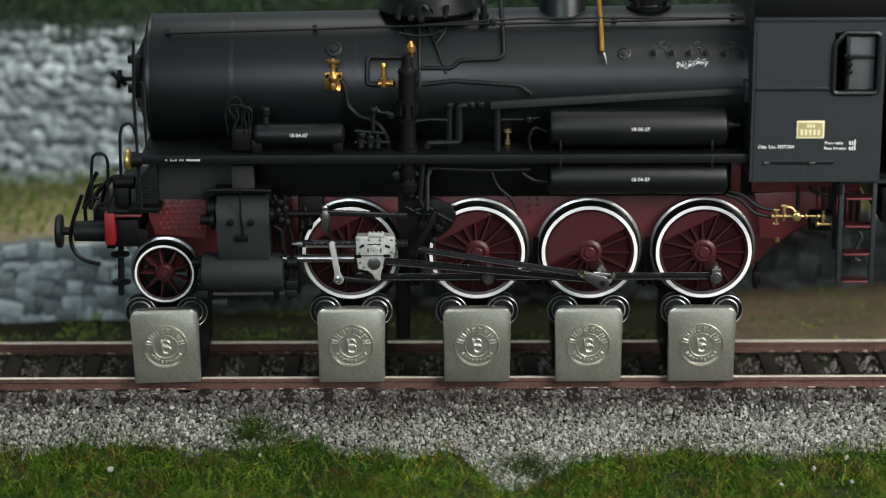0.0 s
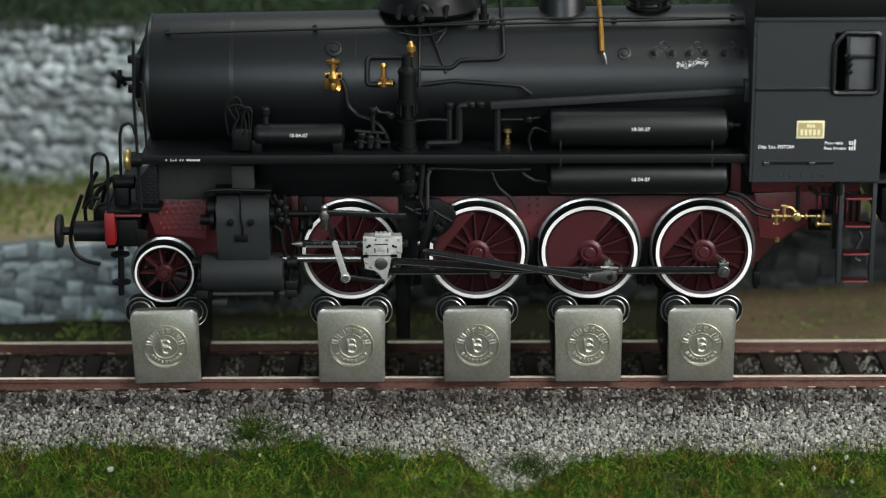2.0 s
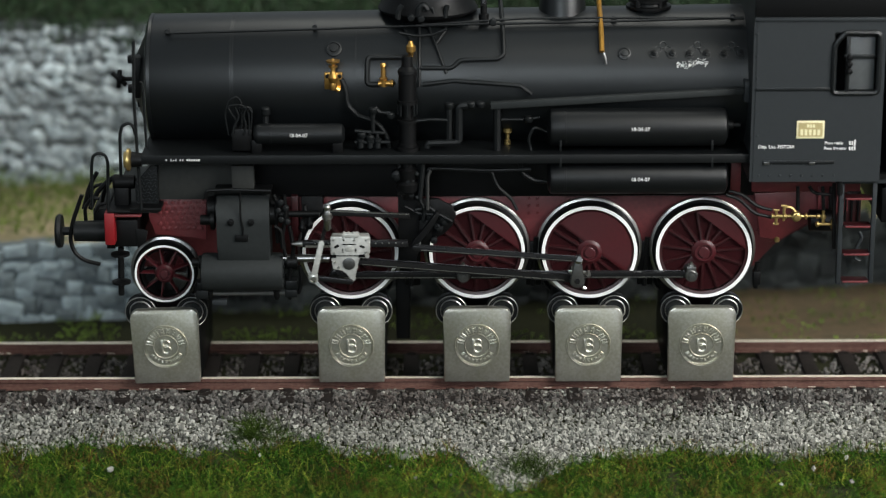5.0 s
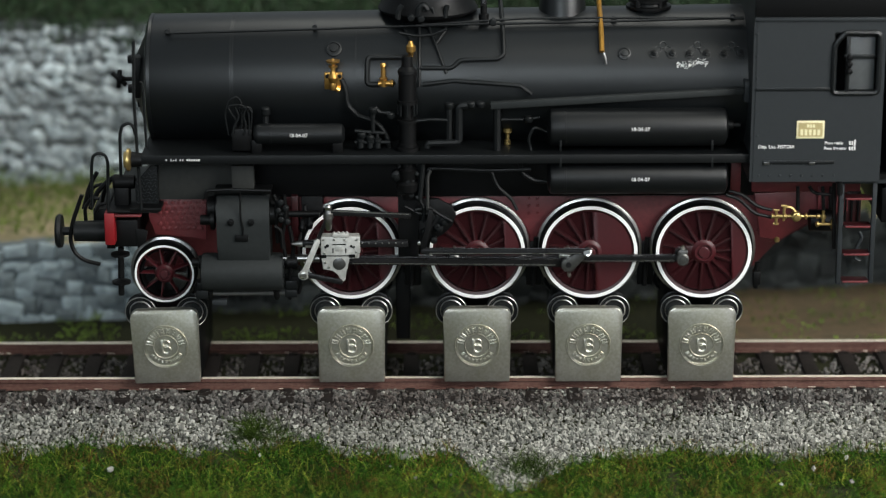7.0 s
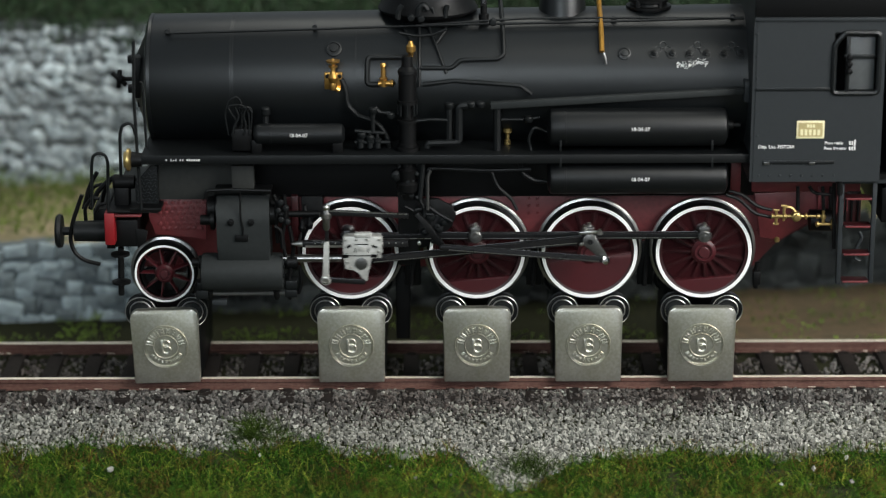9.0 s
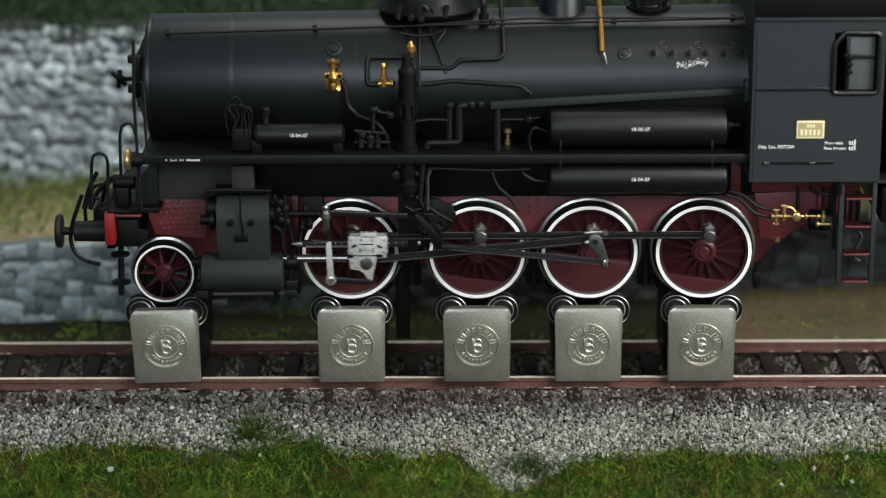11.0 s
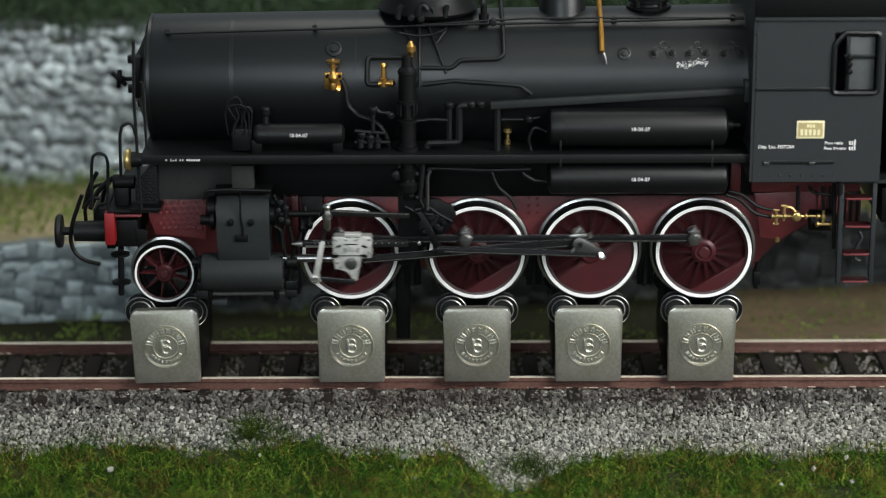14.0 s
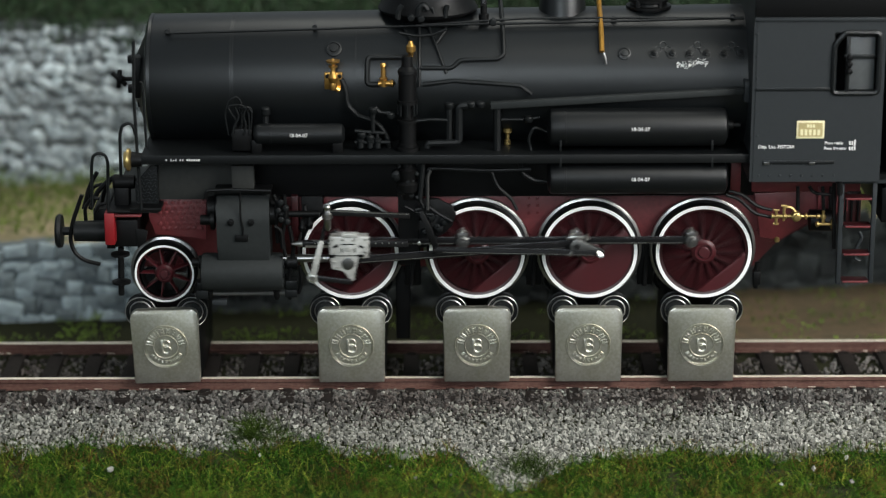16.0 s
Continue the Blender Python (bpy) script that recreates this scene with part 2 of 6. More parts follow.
def make_gravel():
    rng = random.Random(4)
    bv = [(x * rng.uniform(0.55, 1.1), y * rng.uniform(0.55, 1.1), z * rng.uniform(0.55, 1.1)) for x in (-1, 1) for y in (-1, 1) for z in (-1, 1)]
    bf = [[0, 1, 3], [0, 3, 2], [4, 6, 7], [4, 7, 5], [0, 4, 5], [0, 5, 1], [2, 3, 7], [2, 7, 6], [0, 2, 6], [0, 6, 4], [1, 5, 7], [1, 7, 3]]
    clean, dirty = [], []

    def put(heap, x, y, s, lift=0.0):
        e = Euler((rng.uniform(0, 6), rng.uniform(0, 6), rng.uniform(0, 6)))
        lift += 0.4 * min(max((y + 19) / 6, 0), 1)
        m = Matrix.LocRotScale((x, y, ground_z(x, y) + s * rng.uniform(0.0, 0.7) + lift), e, (s * rng.uniform(0.7, 1.3), s * rng.uniform(0.6, 1.1), s * rng.uniform(0.5, 0.9)))
        heap.append(np.array(m))

    for _ in range(64000):
        x, y = rng.uniform(-92, 92), rng.uniform(-41, -9.2)
        if y < shore(x) - 0.6 + rng.gauss(0, 0.5) or (y > -13.6 and x % 6.6 < 2.4 and rng.random() < 0.4):
            continue
        stained = (y + 18.3 + 2.2 * noise.noise(Vector((x * 0.2, y * 0.3, 8)))) / 5.5 + 0.38 * math.exp(-((x + 22) / 17) ** 2)
        put(dirty if rng.random() < stained else clean, x, y, rng.choice((0.12, 0.15, 0.19, 0.24, 0.29, 0.36)) * rng.uniform(0.8, 1.15), rng.uniform(-0.1, 0.35))
    for _ in range(5200):
        x, y = rng.uniform(-92, 92), rng.uniform(-7.8, 16)
        if x % 6.6 < 2.5 or 7.4 < y < 9.8:
            continue
        put(dirty, x, y, rng.uniform(0.20, 0.38))
    for _ in range(2600):
        x, y = rng.uniform(-92, 92), rng.gauss(-13.2, 1.0)
        if y < -10.0 and x % 6.6 < 2.7 and noise.noise(Vector((x * 0.35, y * 0.4, 2))) > -0.15:
            put(dirty, x, y, rng.uniform(0.2, 0.34), 0.75 if y > -13.6 else 0.1)
    for _ in range(2400):
        x, y = rng.uniform(-92, 92), rng.uniform(-11.6, -9.75)
        if noise.noise(Vector((x * 0.3, 5, 2))) > -0.25:
            put(dirty if rng.random() < 0.75 else clean, x, y, rng.uniform(0.16, 0.32), 0.55 + 0.25 * noise.noise(Vector((x * 0.6, 1, 1))))
    for _ in range(18):
        x = rng.uniform(-85, 85)
        put(clean, x, shore(x) - rng.uniform(1, 14), rng.uniform(0.18, 0.38), 1.2)
    join_copies("gravel", bv, bf, clean, GRAVEL, "loose grey granite ballast along the track", "gravel")
    join_copies("track_gravel", bv, bf, dirty, DARKGRAVEL, "oil-stained dark ballast beside and between the rails", "gravel")
    flat = plate([(-1.9, -0.6), (-0.9, -1.1), (1.2, -0.9), (2.0, -0.1), (1.0, 0.7), (-1.2, 0.8)], 0, 0.7, 0.15)
    flat.transform(Matrix.Translation((15.56, -33.00, -6.47)) @ Matrix.Rotation(radians(-90), 4, "X"))
    tagged(link_mesh("flat_stone", flat, WALLSTONE), "flat pale stone lying in the gravel gap", "stone")


def make_grass(name, count, area, height, mat, label, seed, keep):
    rng = random.Random(seed)
    bv = [(-0.04, 0, 0), (0.04, 0, 0), (-0.036, 0.12, 0.42), (0.036, 0.12, 0.42), (0.03, 0.42, 0.76), (0.09, 0.42, 0.76), (0.22, 0.9, 0.80)]
    bf = [[0, 1, 3], [0, 3, 2], [2, 3, 5], [2, 5, 4], [4, 5, 6]]
    mats = []
    while len(mats) < count:
        x, y = rng.uniform(area[0], area[1]), rng.uniform(area[2], area[3])
        z = keep(x, y, rng)
        if z is None:
            continue
        h = height * rng.uniform(0.5, 1.25)
        m = Matrix.LocRotScale((x, y, z), Euler((rng.gauss(0, 1.15), rng.gauss(0, 1.15), rng.uniform(0, 6.3))), (rng.uniform(0.8, 1.5), h, h))
        mats.append(np.array(m))
    join_copies(name, bv, bf, mats, mat, label, "grass")


def lawn(x, y, rng):
    if y > shore(x) + rng.gauss(0, 0.9):
        return None
    clump = noise.noise(Vector((x * 0.16, y * 0.16, 9)))
    if clump < -0.33 and rng.random() < 0.75:
        return None
    return ground_z(x, y) - 0.2


def withered(x, y, rng):
    if noise.noise(Vector((x * 0.22, y * 0.22, 4))) < 0.10:
        return None
    return lawn(x, y, rng)


def tuft(x, y, rng):
    near = math.exp(-((x + 30.2) / 1.7) ** 2 - ((y + 21) / 2.2) ** 2) + 0.7 * math.exp(-((x + 26.1) / 0.9) ** 2 - ((y + 22.5) / 1.8) ** 2)
    near += 0.5 * math.exp(-((x - 13) / 3.0) ** 2 - ((y + 33) / 2.6) ** 2)
    return ground_z(x, y) if rng.random() < near else None


# ---- track ----
def make_track():
    for y, nm in ((-8.6, "near"), (8.6, "far")):
        prof = [(-0.45, 0), (0.45, 0), (0.45, -0.55), (0.18, -0.75), (0.18, -1.32), (1.0, -1.5), (1.0, -1.7), (-1.0, -1.7), (-1.0, -1.5), (-0.18, -1.32), (-0.18, -0.75), (-0.45, -0.55)]
        bm = bmesh.new()
        a = [bm.verts.new((-260, y + py, z)) for py, z in prof]
        b = [bm.verts.new((260, y + py, z)) for py, z in prof]
        for i in range(len(a)):
            j = (i + 1) % len(a)
            bm.faces.new((a[i], b[i], b[j], a[j]))
        bm.faces.new(a), bm.faces.new(b)
        rail = tagged(link_mesh("rail", bm, RAILSIDE), "rust-brown painted model rail with worn bright head", "rail", "rails of the track")
        part("railhead", box(-260, 260, y - 0.43, y + 0.43, 0.004, 0.05, 0.02), RAILTOP, rail, "bright worn running surface")
        rng = random.Random(31)
        # Pale slips along the rail foot, painted in for its dotted glints.
        for _ in range(34):
            x, w = rng.uniform(-80, 80), rng.uniform(0.3, 1.6)
            part("foot_glint", box(x, x + w, y - 1.05, y - 0.90, -1.52, -1.45, 0.02), RAILTOP, rail)
    bm = box(0, 2.5, -13.6, 13.6, -3.4, -1.7, 0.15)
    for yc in (-8.6, 8.6):
        box(0.5, 2.0, yc - 1.7, yc - 1.0, -1.75, -1.42, 0.08, bm)
        box(0.5, 2.0, yc + 1.0, yc + 1.7, -1.75, -1.42, 0.08, bm)
    first = tagged(link_mesh("sleeper", bm, SLEEPER), "dark brown moulded sleeper bedded in grey ballast", "sleeper", "sleepers of the track")
    first.location.x = -92.4 * MM
    for i in range(1, 28):
        copy_thing(first, pose((-92.4 + 6.6 * i) * MM, 0, 0))


# ---- scenery behind the track ----
def stone_mesh(seed, w, h, d, blocky=False):
    """A rough boulder, or a squared block, with an uneven outline; its flat back is at y = 0.6."""
    rng = random.Random(seed)
    bm = bmesh.new()
    n = 4 if blocky else rng.choice((6, 7, 8))
    turn = math.pi / 4 + rng.uniform(-0.15, 0.15) if blocky else rng.uniform(0, 6.28)
    spread = [rng.uniform(0.72, 1.12) * (1.32 if blocky else 1) for _ in range(n)]
    rings = []
    for scale, y in ((1.0, 0.6), (1.02, -d * 0.25), (0.86 if blocky else 0.72, -d * 0.9)):
        rings.append([bm.verts.new((w / 2 * scale * spread[k] * math.cos(turn + 6.283 * k / n) * rng.uniform(0.92, 1.08), y * rng.uniform(0.7, 1.3),
                                    h / 2 * scale * spread[k] * math.sin(turn + 6.283 * k / n) * rng.uniform(0.92, 1.08))) for k in range(n)])
    tip = bm.verts.new((rng.uniform(-0.12, 0.12) * w, -d * rng.uniform(0.95, 1.3), rng.uniform(-0.12, 0.12) * h))
    for u, v in zip(rings, rings[1:]):
        for k in range(n):
            j = (k + 1) % n
            bm.faces.new((u[k], u[j], v[j], v[k]))
    for k in range(n):
        bm.faces.new((rings[-1][k], rings[-1][(k + 1) % n], tip))
    bm.faces.new(rings[0])
    bmesh.ops.recalc_face_normals(bm, faces=bm.faces)
    bm.transform(Matrix.Scale(MM, 4))
    me = bpy.data.meshes.new("stone")
    bm.to_mesh(me)
    bm.free()
    return me


def stone_wall(name, p0, p1, z0, z1, sw, sh, mat, label, seed, proud=0.9, joint=None, tilt=0.45, blocky=False):
    """A wall from p0 to p1 (x, y) with each stone proud of the mortar."""
    rng = random.Random(seed)
    a, b = Vector((*p0, 0)), Vector((*p1, 0))
    length, turn = (b - a).length, math.atan2(b.y - a.y, b.x - a.x)
    wall = link_mesh(name, box(0, length, 0, 6, z0 - 2, z1), joint or MORTAR)
    wall.location, wall.rotation_euler.z = a * MM, turn
    tagged(wall, label, "stone wall", kind="structure")
    kinds = []
    for k in range(14):
        me = stone_mesh(seed * 20 + k, sw * rng.uniform(0.75, 1.25), sh * rng.uniform(0.8, 1.02), proud, blocky)
        me.materials.append(mat)
        kinds.append((me, max(v.co.x for v in me.vertices) * 2 / MM))
    z = z0
    while z < z1 - sh * 0.5:
        x, high = rng.uniform(0, sw), rng.uniform(0.75, 1.3)
        while x < length - sw * 2:
            me, w = rng.choice(kinds)
            k = rng.uniform(0.5, 1.3)
            ob = new("stone", me)
            ob.parent = wall
            ob.location = Vector((x + w * k / 2, rng.uniform(-0.7, 0.25), z + sh * high / 2 + rng.uniform(-.34, .34) * sh)) * MM
            ob.rotation_euler = (rng.gauss(0, 0.16), rng.gauss(0, tilt), rng.gauss(0, 0.16))
            ob.scale = (k * 1.12, rng.uniform(0.7, 1.9), high * rng.uniform(0.85, 1.5))
            x += w * k + sw * 0.03
        z += sh * high
    return wall


def leaf_clump(name, count, area, size, mat, label, seed, surface):
    rng = random.Random(seed)
    bv = [(-0.5, 0, 0), (0, -0.25, 0.15), (0.5, 0, 0), (0, 0.25, 0.15)]
    bf = [[0, 1, 2], [0, 2, 3]]
    mats = []
    for _ in range(count):
        x, y = rng.uniform(area[0], area[1]), rng.uniform(area[2], area[3])
        z = surface(x, y, rng)
        if z is None:
            continue
        s = size * rng.uniform(0.5, 1.4)
        mats.append(np.array(Matrix.LocRotScale((x, y, z), Euler((rng.uniform(0, 6), rng.uniform(0, 6), rng.uniform(0, 6))), (s, s, s))))
    join_copies(name, bv, bf, mats, mat, label, "foliage")


LEDGE = 9.62
LEDGE_BACK = 10.52
WALLTOP = 41.47


def lower_y(x):
    return 30 + (x + 90) * 0.10


def ledge_z(x, y):
    f = min(max((y - lower_y(x)) / (70 - lower_y(x)), 0), 1)
    return LEDGE + (LEDGE_BACK - LEDGE) * f + 0.9 * noise.noise(Vector((x * 0.08, y * 0.1, 1)))


def make_backdrop():
    stone_wall("wall_lower", (-150, lower_y(-150)), (-42, lower_y(-42)), -5, LEDGE, 3.0, 2.3, BLUESTONE, "low retaining wall of blue-grey stone blocks", 3, 0.45, BLUEJOINT, 0.14, True)
    # Dark rubble starts this far left to put the locomotive's shade into the stone.
    stone_wall("wall_lower_dark", (-41.8, lower_y(-41.8) + 1), (150, lower_y(150) + 1), -5, LEDGE, 4.2, 2.8, DARKSTONE, "low retaining wall of dark grey rubble stones, darkened for shade behind the locomotive", 6, 0.5, None, 0.2, True)
    stone_wall("wall_upper", (-150, 70), (150, 76), LEDGE_BACK - 2, WALLTOP, 3.3, 2.3, WALLSTONE, "tall retaining wall of pale grey rough stones", 5)
    bm = bmesh.new()
    xs, n = [-150 + 3 * i for i in range(101)], 10
    grid = [[bm.verts.new((x, lower_y(x) + 1 + (69 - lower_y(x)) * k / n, ledge_z(x, lower_y(x) + (70 - lower_y(x)) * k / n))) for x in xs] for k in range(n + 1)]
    for r0, r1 in zip(grid, grid[1:]):
        for i in range(len(xs) - 1):
            bm.faces.new((r0[i], r0[i + 1], r1[i + 1], r1[i]))
    tagged(link_mesh("ledge_ground", bm, TANEARTH), "tan earth ledge between the two stone walls", "earth", kind="structure")
    bm = bmesh.new()
    vs = [[bm.verts.new((x, y, WALLTOP + (y - 74) * 0.35 + 2 * noise.noise(Vector((x * .05, y * .05, 2))))) for x in range(-200, 201, 10)] for y in (73, 85, 100, 130, 180)]
    for r0, r1 in zip(vs, vs[1:]):
        for i in range(len(r0) - 1):
            bm.faces.new((r0[i], r0[i + 1], r1[i + 1], r1[i]))
    tagged(link_mesh("hillside_ground", bm, MOSS), "wooded hillside above the upper wall", "earth", kind="structure")
    bm = bmesh.new()
    vs = [[bm.verts.new((x, y, ground_z(x, y) + 0.4 + 0.02 * max(y - 16, 0) - (1.2 if x < 50 else 0))) for x in range(44, 141, 3)] for y in range(15, 50, 3)]
    for r0, r1 in zip(vs, vs[1:]):
        for i in range(len(r0) - 1):
            bm.faces.new((r0[i], r0[i + 1], r1[i + 1], r1[i]))
    tagged(link_mesh("verge_ground", bm, BROWNEARTH), "brown earth verge behind the track", "earth", kind="structure")
    leaf_clump("bushes", 34000, (-120, 120, 69, 105), 1.5, BUSH, "dark green bushes along the wall top", 8,
               lambda x, y, r: WALLTOP + (y - 74) * 0.35 - 8.0 * (y < 74) * r.random() * max(0, noise.noise(Vector((x * .09, 6, 1))) + 0.35) + r.random() ** 0.7 * (5 + 5 * noise.noise(Vector((x * .07, y * .07, 5)))) if noise.noise(Vector((x * .05, 3, 7))) > -0.5 else None)
    leaf_clump("bank_grass", 22000, (-120, 120, 32, 71), 0.9, BANKGRASS, "yellow-green grass and weeds on the earth ledge", 9,
               lambda x, y, r: ledge_z(x, y) + r.random() * (1 + 2.2 * max(0, (y - 46) / 24)) if y > lower_y(x) + 2 and r.random() < max(0.04, min(1, (y - 40 + 6 * noise.noise(Vector((x * .06, 1, 2)))) / 12)) else None)
    leaf_clump("verge_grass", 13000, (-120, 120, 13, 60), 0.8, BANKGRASS, "low green weeds at the foot of the wall", 10,
               lambda x, y, r: ground_z(x, y) + r.random() * 1.3 if y < lower_y(x) and noise.noise(Vector((x * .09, y * .12, 4))) > (0.05 if x < 40 else 0.10 - 0.010 * y) else None)


# ---- roller stands ----
AXLES = (-44.30, -14.70, 5.40, 23.24, 41.34)
AXLE_Z = 21.52
LEAD_Z = 18.15
STANDS = []


def make_stand(x, top, lead):
    st = thing("roller_stand", "nickel-plated roller stand clipped over the rails under a wheel", "roller stand", "roller stands under the wheels", (x, 0, 0))
    h, w = top, 5.42
    body = part("body", plate(arc(w - 1.35, h - 1.35, 1.35, 0, 90, 7) + arc(-w + 1.35, h - 1.35, 1.35, 90, 180, 7) + [(-w + 0.15, -0.12), (w - 0.15, -0.12)], -10.6, -9.12, 0.28), STANDMETAL, st)
    if lead:
        body.rotation_euler.y = radians(-1.5)
    part("core", box(-w + 0.05, w - 0.05, -8.98, 11.5, 0.07, h - 0.9, 0.2), SOOT, st, "black moulded core")
    mid = h * 0.495
    for r, wide in ((3.52, 0.11), (3.28, 0.05), (1.95, 0.09)):
        bm = lathe((0, -10.56, mid), (0, -1, 0), [(0, r - wide), (0.18, r - wide * 0.7), (0.26, r), (0.18, r + wide * 0.7), (0, r + wide)], 48)
        bmesh.ops.delete(bm, geom=[f for f in bm.faces if len(f.verts) > 4], context="FACES_ONLY")
        part("embossed_ring", bm, STANDMETAL, body)
    for a0, a1, n, sz in ((166, 14, 8, 0.88), (212, 328, 9, 0.50)):
        for k in range(n):
            a = radians(a0 + (a1 - a0) * k / (n - 1))
            turned = Matrix.Translation((2.62 * math.cos(a), 0, mid + 2.62 * math.sin(a))) @ Matrix.Rotation(-(a - math.pi / 2), 4, "Y")
            for q in (-0.27, 0.27):
                bm = box((q - 0.09) * sz, (q + 0.09) * sz, -10.84, -10.5, -sz * 0.6, sz * 0.6, 0.05)
                box(-sz * 0.15, sz * 0.15, -10.82, -10.5, sz * (0.1 if q < 0 else -0.4), sz * (0.35 if q < 0 else -0.15), 0.03, bm)
                bm.transform(turned)
                part("embossed_bar", bm, STANDMETAL, body)
    for r, cz in ((0.56, 0.52), (0.66, -0.46)):
        bm = lathe((0.10, -10.54, mid + cz), (0, -1, 0), [(0, r - 0.20), (0.24, r - 0.15), (0.32, r), (0.24, r + 0.1), (0, r + 0.14)], 20)
        bmesh.ops.delete(bm, geom=[f for f in bm.faces if len(f.verts) > 4], context="FACES_ONLY")
        part("embossed_mark", bm, STANDMETAL, body)
    part("embossed_mark", box(-0.78, -0.42, -10.86, -10.5, mid - 1.15, mid + 1.12, 0.06), STANDMETAL, body)
    for sx in (-1, 1):
        for yy, rr in ((-9.4, 2.5), (7.2, 2.5)):
            bm = lathe((0, 0, 0), (0, 1, 0), [(0, 0), (0, rr * 0.62), (0.25, rr * 0.66), (0.25, rr * 0.82), (0, rr * 0.86), (0, rr), (0.5, rr * 1.03), (0.6, rr * 0.9), (1.9, rr * 0.9), (2.0, rr), (2.3, rr), (2.3, 0)], 36)
            ro = part("roller", bm, PIPE, st, "dark turned roller with bright rims")
            for r0 in (rr * 0.70, rr * 0.98):
                bm = lathe((0, 0, 0), (0, 1, 0), [(0.3, r0 - 0.09), (-0.06, r0 - 0.07), (-0.10, r0), (-0.06, r0 + 0.06), (0.6, r0 + 0.08)], 36)
                bmesh.ops.delete(bm, geom=[f for f in bm.faces if len(f.verts) > 4], context="FACES_ONLY")
                part("rim_ring", bm, TYRE, ro)
            ro.location = Vector((sx * 4.1, yy, top - 0.75 - (0.0 if lead else 0.05))) * MM
            STANDS.append((ro, lead))
    return st


# ---- locomotive ----
loco = thing("steam_locomotive", "black and dark red scale model steam locomotive on roller stands", "locomotive")
WHEELS, MOVING = [], {}
CRANK = 3.62
ECC_R, ECC_LAG = 2.3, 75
RIM = 7.62


def make_wheel(x, z, r, nspokes, weight, main):
    """A spoked wheel; its crank pin lies along +x when it is not turned."""
    k = r / RIM
    bm = lathe((0, 0, 0), (0, 1, 0), [(0, r - 0.55 * k), (0, r - 0.02), (0.06, r), (1.75, r + 0.06), (2.0, r + 0.40), (2.0, r - 1.3), (0.3, r - 1.0)], 64)
    bmesh.ops.delete(bm, geom=[f for f in bm.faces if len(f.verts) > 4], context="FACES_ONLY")
    w = part("driving_wheel" if nspokes > 10 else "leading_wheel", bm, SOOT, loco, "dark red spoked wheel with white painted rim")
    w.location = Vector((x, -10, z)) * MM
    bm = lathe((0, 0, 0), (0, 1, 0), [(2.01, r - 0.5), (2.01, r + 0.42), (2.2, r + 0.80), (2.5, r + 0.88), (2.75, r + 0.6), (2.75, r - 0.5)], 64)
    bmesh.ops.delete(bm, geom=[f for f in bm.faces if len(f.verts) > 4], context="FACES_ONLY")
    part("flange", bm, TYRE, w, "bright worn steel flange")
    bm = lathe((0, 0, 0), (0, 1, 0), [(0.0, r - 0.56 * k), (-0.05, r - 0.54 * k), (-0.05, r - 0.04), (0.0, r)], 64)
    bmesh.ops.delete(bm, geom=[f for f in bm.faces if len(f.verts) > 4], context="FACES_ONLY")
    part("white_rim", bm, WHITE, w, "white painted tyre face")
    bm = lathe((0, 0, 0), (0, 1, 0), [(0.05, r - 0.55 * k), (0.2, r - 1.0 * k), (0.75, r - 1.05 * k), (1.2, r - 0.55 * k)], 64)
    bmesh.ops.delete(bm, geom=[f for f in bm.faces if len(f.verts) > 4], context="FACES_ONLY")
    part("felloe", bm, WHEELRED, w)
    if weight is not None:
        # Disc behind the spokes, coloured as the shade in their gaps.
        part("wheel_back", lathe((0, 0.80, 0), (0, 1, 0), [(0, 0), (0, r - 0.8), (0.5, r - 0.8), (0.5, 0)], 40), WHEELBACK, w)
    k = k if weight is not None else k * 1.2
    part("hub", lathe((0, 0, 0), (0, 1, 0), [(-0.35, 0), (-0.35, 0.75 * k), (-0.28, 0.85 * k), (-0.05, 0.9 * k), (-0.05, 1.15 * k), (-0.3, 1.25 * k), (-0.3, 1.45 * k), (-0.1, 1.6 * k), (0.1, 1.95 * k), (0.6, 2.1 * k), (1.6, 2.1 * k)], 32), WEIGHTRED, w)
    k = r / RIM
    for i in range(nspokes):
        a = 2 * math.pi * (i + 0.5) / nspokes
        bm = bmesh.new()
        r0, r1 = 1.9 * k, r - 1.0 * k
        vs = []
        for rr, hw, y in ((r0, 0.40 * k, 0.25), (r1, 0.27 * k, 0.45)):
            vs.append([bm.verts.new((rr, y + dy, s)) for s, dy in ((-hw, 0.35), (-hw * .4, 0), (hw * .4, 0), (hw, 0.35), (hw, 1.2), (-hw, 1.2))])
        for q in range(6):
            bm.faces.new((vs[0][q], vs[1][q], vs[1][(q + 1) % 6], vs[0][(q + 1) % 6]))
        bm.transform(Matrix.Rotation(a, 4, "Y"))
        part("spoke", bm, WHEELRED if weight is not None else WEIGHTRED, w)
    if weight is not None:
        rr = r - 0.95 * k
        a = math.degrees(math.acos(weight / rr))
        part("balance_weight", plate(arc(0, 0, rr, 180 - a, 180 + a, 24), 0.1, 1.1, 0.12), WEIGHTRED, w, "dark red crescent balance weight")
        boss = plate(arc(CRANK, 0, 1.15, -100, 100, 10) + arc(0, 0, 1.9, 150, 210, 4), 0.15, 1.4, 0.1)
        part("crank_boss", boss, WHEELRED, w)
        deep = -6.2 if main else -3.4
        part("crank_pin", lathe((CRANK, 0, 0), (0, 1, 0), [(deep, 0), (deep, 0.45), (deep + 0.3, 0.62), (-0.2, 0.62), (0.1, 1.0)], 14), DARKSTEEL, w)
